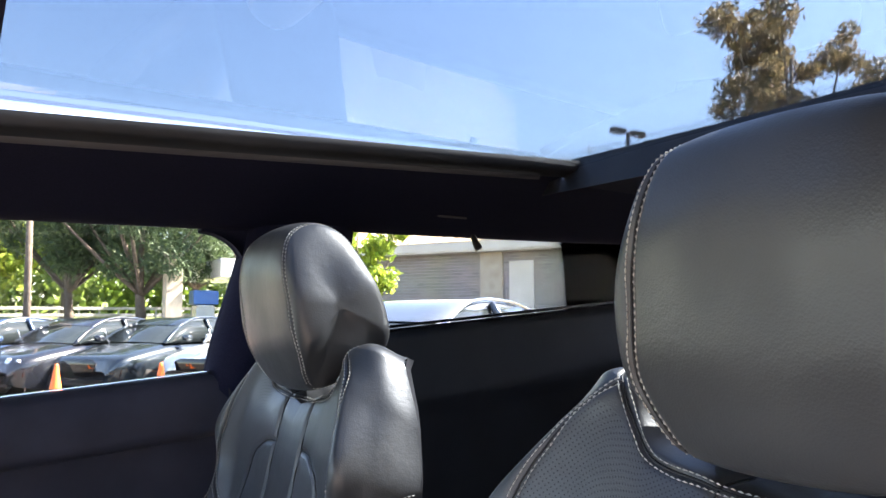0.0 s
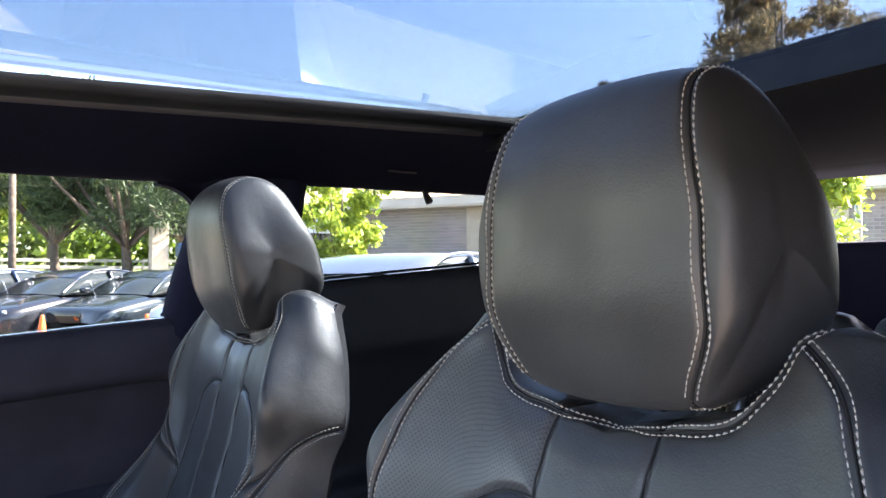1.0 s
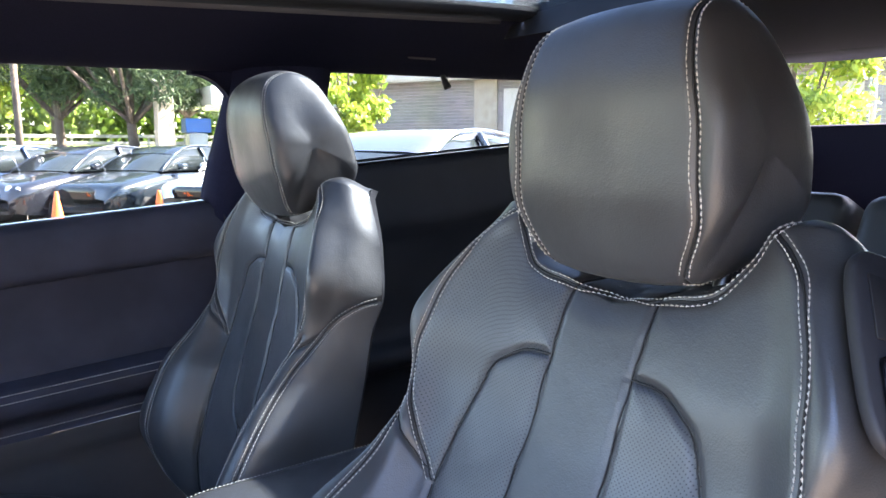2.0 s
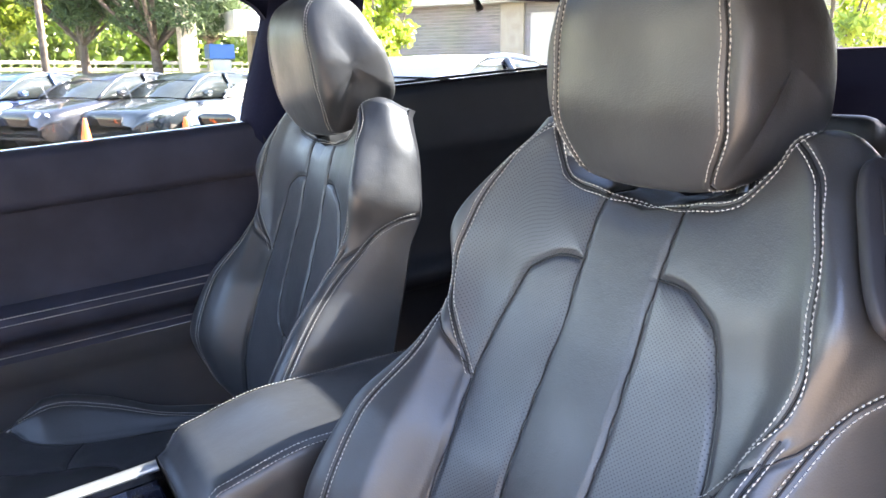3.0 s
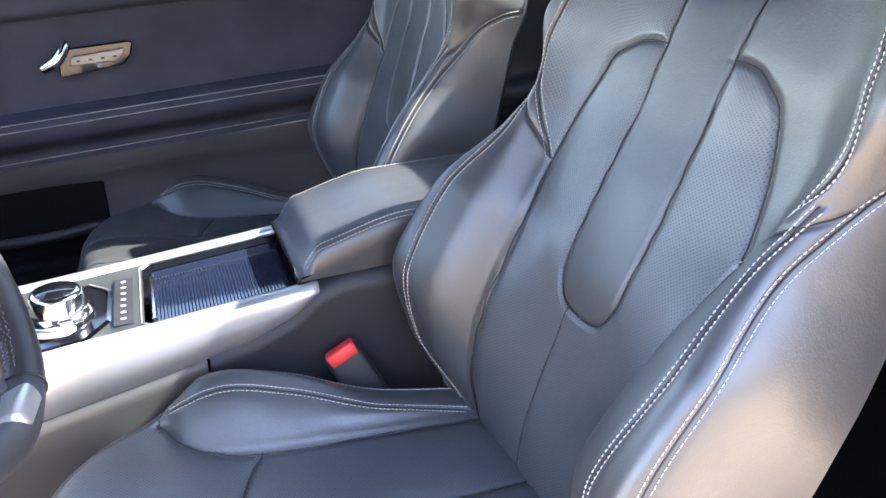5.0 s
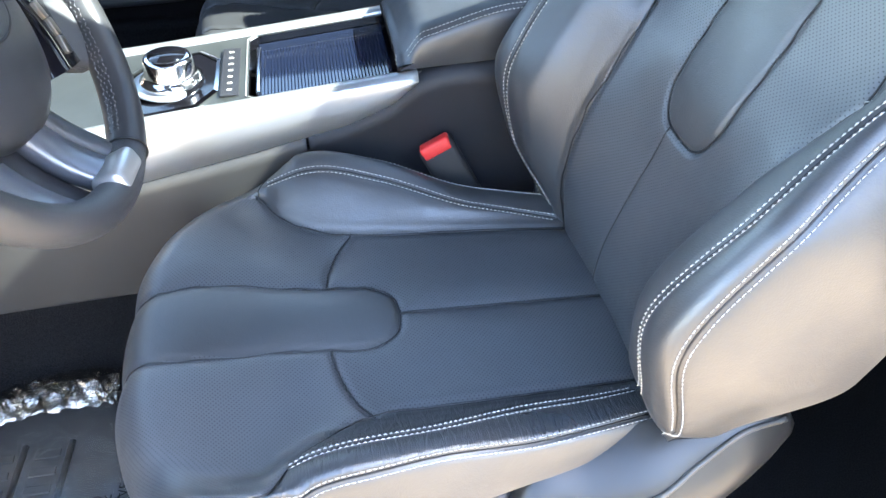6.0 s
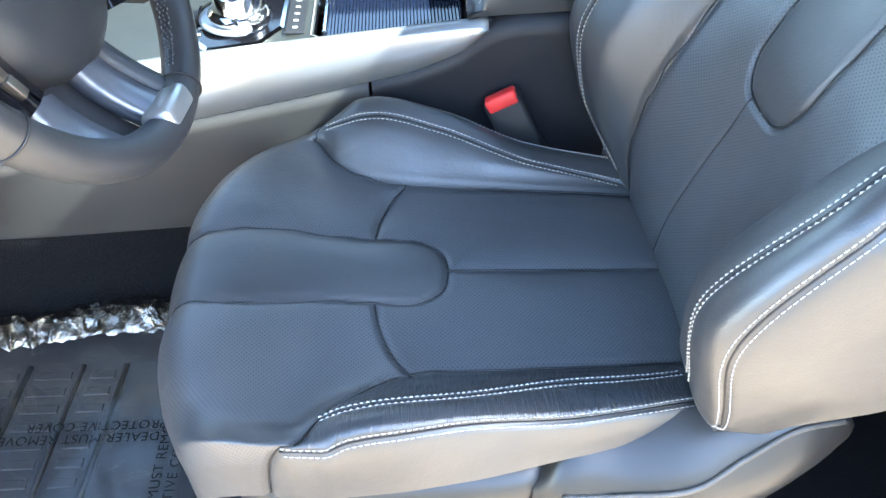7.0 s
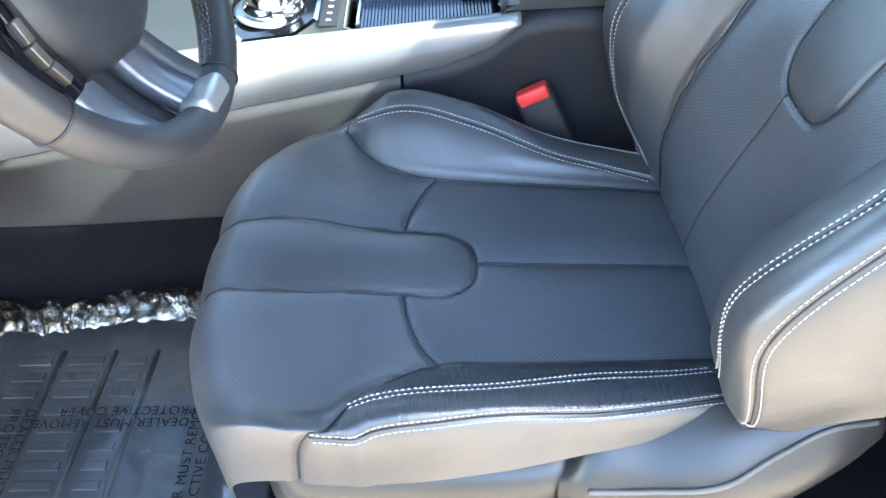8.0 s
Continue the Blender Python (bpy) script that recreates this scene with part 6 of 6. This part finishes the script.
def tree(x, y, ground, trunk_h, clumps, leaf, size, count, mat, label, radius=0.16, seed=1):
    """Tapered trunk, a limb to each clump, and a crown of many small leaves gathered in uneven clumps (dx, dy, z, r)."""
    rnd = np.random.default_rng(seed)
    ob = empty("tree", label, "tree", "trees")
    top = max(c[2] for c in clumps)
    part("trunk", tube([(0, 0, -0.1), (0.05, 0.02, trunk_h * 0.5), (-0.04, 0.05, trunk_h), (0.02, 0, top * 0.86)], (radius * 1.25, radius, radius * 0.8, radius * 0.2), 10), M_BARK, ob)
    for c in clumps[:12]:
        s = min(trunk_h * 0.92, c[2] * 0.8)
        part("limb", tube([(0, 0, s), (c[0] * 0.5, c[1] * 0.5, (s + c[2]) / 2 - 0.05), (c[0] * 0.95, c[1] * 0.95, c[2])], (radius * 0.5, radius * 0.3, radius * 0.08), 7, 8), M_BARK, ob)
    verts, faces = [], []
    weights = np.array([c[3] ** 2 for c in clumps])
    for c, share in zip(clumps, weights / weights.sum()):
        for _ in range(int(count * share)):
            d = rnd.normal(size=3)
            d /= np.linalg.norm(d)
            p = np.array(c[:3]) + d * c[3] * rnd.uniform(0.25, 1.0) ** 0.55 * np.array((1, 1, 0.8)) * (1 + 0.25 * math.sin(5 * d[0] + 3 * d[2] + seed))
            a = rnd.normal(size=3)
            a /= np.linalg.norm(a)
            b = np.cross(a, rnd.normal(size=3))
            b /= np.linalg.norm(b)
            s = size * rnd.uniform(0.6, 1.3)
            a, b = a * s, b * s * leaf
            k = len(verts)
            verts += [p - a, p + b + np.cross(a, b) * 0.15 / s, p + a, p - b + np.cross(a, b) * 0.15 / s]
            faces.append((k, k + 1, k + 2, k + 3))
    crown = part("crown", (np.array(verts), faces), mat, ob, smooth=False)
    tagged(crown, kind="stuff")
    ob.location = (x, y, ground)
    return ob


def clumps_of(n, wide, low, high, r, seed):
    rnd = np.random.default_rng(seed)
    out = []
    for k in range(n):
        a = rnd.uniform(0, 2 * math.pi)
        z = rnd.uniform(low, high)
        f = math.sin(math.pi * min(1, 0.25 + 0.75 * (high - z) / (high - low + 1e-6))) * 0.6 + 0.4
        d = wide * f * math.sqrt(rnd.uniform(0.05, 1))
        out.append((d * math.cos(a), d * math.sin(a), z, r * rnd.uniform(0.7, 1.3)))
    return out


tree(4.85, 25.2, GROUND, 2.4, clumps_of(34, 3.6, 3.1, 6.8, 0.85, 2), 0.14, 0.17, 22000, M_PINE, "dark green pine with a bare lower trunk behind the cars", 0.17, 2)
tree(3.1, 28.0, GROUND, 2.6, clumps_of(32, 3.4, 3.2, 7.2, 0.9, 3), 0.14, 0.18, 20000, M_PINE, "dark green pine with a bare lower trunk behind the cars", 0.16, 3)
tree(8.6, 33.0, GROUND + 0.4, 2.6, clumps_of(28, 3.6, 2.6, 7.0, 1.1, 4), 0.14, 0.19, 15000, M_PINE, "dark green pine with a bare lower trunk behind the cars", 0.18, 4)
tree(0.4, 33.0, GROUND + 0.3, 2.0, clumps_of(28, 3.2, 2.6, 7.0, 1.0, 5), 0.5, 0.15, 13000, M_LIME, "bright yellow-green broadleaf tree beyond the car park", 0.16, 5)
tree(-4.5, 34.0, GROUND + 0.3, 2.0, clumps_of(28, 3.6, 2.4, 7.0, 1.1, 6), 0.5, 0.16, 13000, M_OLIVE, "green broadleaf tree beyond the car park", 0.18, 6)
tree(13.5, 40.0, GROUND + 0.8, 2.2, clumps_of(20, 3.5, 2.0, 7.5, 1.2, 7), 0.5, 0.15, 6000, M_OLIVE, "green broadleaf tree beyond the car park", 0.18, 7)
tree(5.0, 47.0, GROUND + 1.4, 2.2, clumps_of(20, 5.0, 2.6, 7.5, 1.4, 17), 0.5, 0.2, 6000, M_OLIVE, "green broadleaf tree beyond the car park", 0.2, 17)
tree(6.25, 12.6, GROUND, 1.0, clumps_of(22, 0.85, 1.0, 3.9, 0.34, 8), 0.45, 0.075, 6500, M_LIME, "young bright green tree near the building", 0.05, 8)
tree(10.6, 6.4, GROUND, 1.0, clumps_of(20, 1.0, 1.1, 3.8, 0.42, 9), 0.45, 0.08, 6000, M_LIME, "young bright green tree near the building", 0.05, 9)
tree(24.9, 15.4, GROUND, 4.0, clumps_of(60, 3.1, 7.2, 12.6, 0.52, 10), 0.45, 0.10, 19000, M_RUST, "tall tree with rust-tinged leaves", 0.2, 10)
tree(22.0, 12.0, GROUND, 1.5, clumps_of(20, 2.2, 1.6, 5.6, 0.8, 12), 0.45, 0.12, 6000, M_OLIVE, "green broadleaf tree beyond the car park", 0.14, 12)

# utility pole, fence, pump island
pole = part("utility_pole", tube([(1.45, 21.5, GROUND), (1.40, 21.5, 5.0)], (0.10, 0.07), 12), M_BARK)
tagged(pole, "tall brown wooden utility pole", "pole")
t = material("weathered_fence", (0.36, 0.35, 0.33), 0.9)
vary(t, 5, (0.28, 0.27, 0.26), (0.44, 0.43, 0.41))
M_FENCE = t[0]
fence = empty("fence", "weathered grey wooden rail fence on the bank", "fence")
fz = GROUND + 1.15
for k in range(26):
    x = -8.0 + k * 0.95
    box("post", (x - 0.05, 43.0, fz - 0.3), (x + 0.05, 43.1, fz + 1.05), M_FENCE, fence, 0.01)
for z in (0.25, 0.6, 0.95):
    box("rail", (-8.2, 42.95, fz + z - 0.08), (16.0, 43.0, fz + z + 0.08), M_FENCE, fence, 0.008)
t = material("tan_render", (0.40, 0.34, 0.26), 0.9)
vary(t, 6, (0.36, 0.3, 0.23), (0.45, 0.39, 0.3))
M_TAN = t[0]
kiosk = empty("pump_island", "tan pillar and canopy edge beside a blue pump", "kiosk")
box("pillar", (5.35, 24.0, GROUND), (5.85, 24.5, 3.1), M_TAN, kiosk, 0.02)
box("pillar", (8.15, 26.0, GROUND), (8.65, 26.5, 3.1), M_TAN, kiosk, 0.02)
box("canopy", (6.9, 23.6, 2.35), (11.5, 27.5, 2.95), P_WHITE, kiosk, 0.03)
t = material("sign_blue", (0.03, 0.12, 0.35), 0.4)
M_SIGNBLUE = t[0]
pump = empty("fuel_pump", "grey and blue fuel pump on the drive", "pump")
box("pump_body", (6.35, 24.3, GROUND), (6.95, 24.8, 1.5), P_SILVER, pump, 0.03)
box("pump_header", (6.25, 24.25, 1.5), (7.05, 24.85, 1.95), M_SIGNBLUE, pump, 0.03)
for k, x in enumerate((5.95, 6.12, 7.25)):
    b = part("bollard", lathe([(0.0, 0), (0.07, 0), (0.07, 1.25), (0.05, 1.3), (0.0, 1.31)], 14), M_AMBER)
    tagged(b, "yellow steel bollard beside the pump", "bollard", "bollards")
    b.location = (x, 23.8, GROUND)

# ---------------------------------------------------------------- brick building
m, n, l, b = material("grey_brown_brick", (0.3, 0.27, 0.24), 0.9)
tc, br = n.new("ShaderNodeTexCoord"), n.new("ShaderNodeTexBrick")
br.inputs["Color1"].default_value, br.inputs["Color2"].default_value, br.inputs["Mortar"].default_value = (0.25, 0.22, 0.20, 1), (0.34, 0.30, 0.27, 1), (0.42, 0.40, 0.37, 1)
br.inputs["Scale"].default_value, br.inputs["Mortar Size"].default_value = 1.0, 0.008
br.inputs["Brick Width"].default_value, br.inputs["Row Height"].default_value = 0.30, 0.10
uvn = n.new("ShaderNodeUVMap")
l.new(uvn.outputs["UV"], br.inputs["Vector"])
nz, mx = n.new("ShaderNodeTexNoise"), n.new("ShaderNodeMix")
nz.inputs["Scale"].default_value = 0.7
mx.data_type, mx.blend_type = "RGBA", "MULTIPLY"
mx.inputs["Factor"].default_value = 0.35
l.new(tc.outputs["Object"], nz.inputs["Vector"])
l.new(br.outputs["Color"], mx.inputs[6])
l.new(nz.outputs["Color"], mx.inputs[7])
l.new(mx.outputs[2], b.inputs["Base Color"])
M_BRICK = m
t = material("tan_metal_roof", (0.50, 0.40, 0.27), 0.6)
vary(t, 1.2, (0.46, 0.36, 0.24), (0.55, 0.45, 0.31))
M_ROOF = t[0]
t = material("cream_fascia", (0.60, 0.56, 0.48), 0.7)
vary(t, 2, (0.55, 0.51, 0.44), (0.64, 0.6, 0.52))
M_FASCIA = t[0]
house = empty("brick_building", "low grey brick building with cream fascia and tan metal roof", "building")
L = 27.0


def at_wall(name, s0, s1, d0, d1, z0, z1, mat, bevel=0.0, label=""):
    """A block along the wall: s along it, d behind its face."""
    return box(name, (s0, d0, z0), (s1, d1, z1), mat, house, bevel, label)


wallp = bmesh.new()
box_bm(wallp, (0, 0, 0), (L, 7.0, 3.55))
uvl = wallp.loops.layers.uv.new("UVMap")
for f in wallp.faces:
    for lp in f.loops:
        c = lp.vert.co
        lp[uvl].uv = (c.x + c.y, c.z)
part("wall", wallp, M_BRICK, house, "grey-brown brick wall", False)
at_wall("fascia", -0.5, L + 0.5, -0.55, -0.40, 3.55, 3.85, M_FASCIA, 0.01, "cream fascia board")
at_wall("soffit", -0.5, L + 0.5, -0.50, 0.1, 3.50, 3.56, M_FASCIA, 0.0)
rf = np.array([(-0.6, -0.6, 3.83), (L + 0.6, -0.6, 3.83), (L + 0.6, 3.5, 5.2), (-0.6, 3.5, 5.2), (L + 0.6, 7.6, 3.83), (-0.6, 7.6, 3.83)])
part("roof", (rf, [(0, 1, 2, 3), (3, 2, 4, 5)]), M_ROOF, house, "tan standing-seam metal roof", False)
for k in range(54):
    x = -0.5 + k * 0.52
    part("roof_seam", tube([(x, -0.6, 3.85), (x, 3.5, 5.22)], 0.02, 5), M_ROOF, house)
for s in (8.6, 13.5, 18.5):
    at_wall("pilaster", s, s + 0.75, -0.10, 0.0, 0.0, 3.5, M_TAN, 0.01, "tan wall pier")
at_wall("door", 9.55, 10.35, -0.04, 0.0, 0.0, 3.2, M_FASCIA, 0.01, "pale door")
lamp = part("wall_lamp", tube([(3.2, 0, 2.75), (3.2, -0.22, 2.8), (3.2, -0.28, 2.62), (3.2, -0.2, 2.5)], 0.045, 8, 14), M_BLACK, house)
house.matrix_basis = Matrix.Translation((9.4, 26.6, GROUND)) @ pose(0, 0, 0, 0, 0, math.degrees(math.atan2(-0.86, 0.52)))
lamp_post = empty("street_lamp", "brown car park lamp with two flat heads", "street lamp")
part("pole", tube([(0, 0, 0), (0, 0, 7.6)], (0.09, 0.06), 10), M_BARK, lamp_post)
for sgn in (-1, 1):
    box("lamp_head", (sgn * 0.45 - 0.3, -0.12, 7.50), (sgn * 0.45 + 0.3, 0.12, 7.68), M_BARK, lamp_post, 0.03)
lamp_post.location = (18.6, 17.4, GROUND)
post = part("sign_post", tube([(12.3, 6.15, GROUND), (12.3, 6.15, 4.2)], 0.06, 10), P_SILVER)
tagged(post, "grey steel post beside the building", "post")
# Unseen wall, added to hide the low sky and throw warm light back
t = material("cream_render", (0.66, 0.58, 0.46), 0.9)
vary(t, 1.3, (0.60, 0.53, 0.42), (0.70, 0.62, 0.50))
back_wall = box("wall_behind", (-26.0, -10.4, GROUND), (22.0, -10.0, 5.0), t[0], None, 0.02)
tagged(back_wall, "plain tan rendered wall behind the car", "wall", kind="structure")
t = material("pale_pink_render", (0.52, 0.45, 0.42), 0.9)
vary(t, 0.8, (0.48, 0.41, 0.38), (0.56, 0.49, 0.46))
block = empty("roof_block", "pale pink rendered building block behind the brick building", "building")
box("wall", (-2.0, 0.0, -9.0), (2.0, 6.0, 0.0), t[0], block, 0.02)
box("coping", (-2.1, -0.1, 0.0), (2.1, 6.1, 0.14), M_FASCIA, block, 0.02)
block.matrix_basis = pose(26.1, 29.8, 9.0, 0, 0, -40)
mast = empty("antenna", "thin grey roof antenna with crossbars", "antenna")
part("mast", tube([(0, 0, 0), (0, 0, 1.3)], 0.03, 8), M_STEEL, mast)
for z, w in ((1.05, 0.42), (0.85, 0.30)):
    part("crossbar", tube([(-w, 0, z), (w, 0, z)], 0.016, 6), M_STEEL, mast)
mast.matrix_basis = pose(28.3, 29.4, 9.14, 0, 0, -40)

# green belt behind the fence and lawn behind the car
rnd = np.random.default_rng(31)
hv, hf = [], []
for k in range(15000):
    x = rnd.uniform(-26, 34)
    top = 3.6 + 1.5 * noise.noise((x * 0.25, 0, 2)) + 0.8 * noise.noise((x * 0.9, 3, 0))
    c = np.array((x, rnd.uniform(52, 56), GROUND + 1.6 + top * rnd.uniform(0, 1) ** 0.8))
    a = rnd.normal(size=3)
    a /= np.linalg.norm(a)
    b = np.cross(a, rnd.normal(size=3))
    b /= np.linalg.norm(b)
    a, b = a * 0.34 * rnd.uniform(0.6, 1.3), b * 0.2 * rnd.uniform(0.6, 1.3)
    q = len(hv)
    hv += [c - a, c + b, c + a, c - b]
    hf.append((q, q + 1, q + 2, q + 3))
hedge = part("hedge", (np.array(hv), hf), M_OLIVE, smooth=False)
tagged(hedge, "belt of green shrubs and trees behind the fence", "shrubs", kind="stuff")
lawn = part("lawn", (np.array([(x, y, GROUND + 0.05) for y in (-8, 2, 9) for x in (14, 24, 44)]), grid_faces(3, 3)), M_GRASS, smooth=False)
tagged(lawn, "sunlit yellow-green lawn behind the car", "grass", kind="stuff")
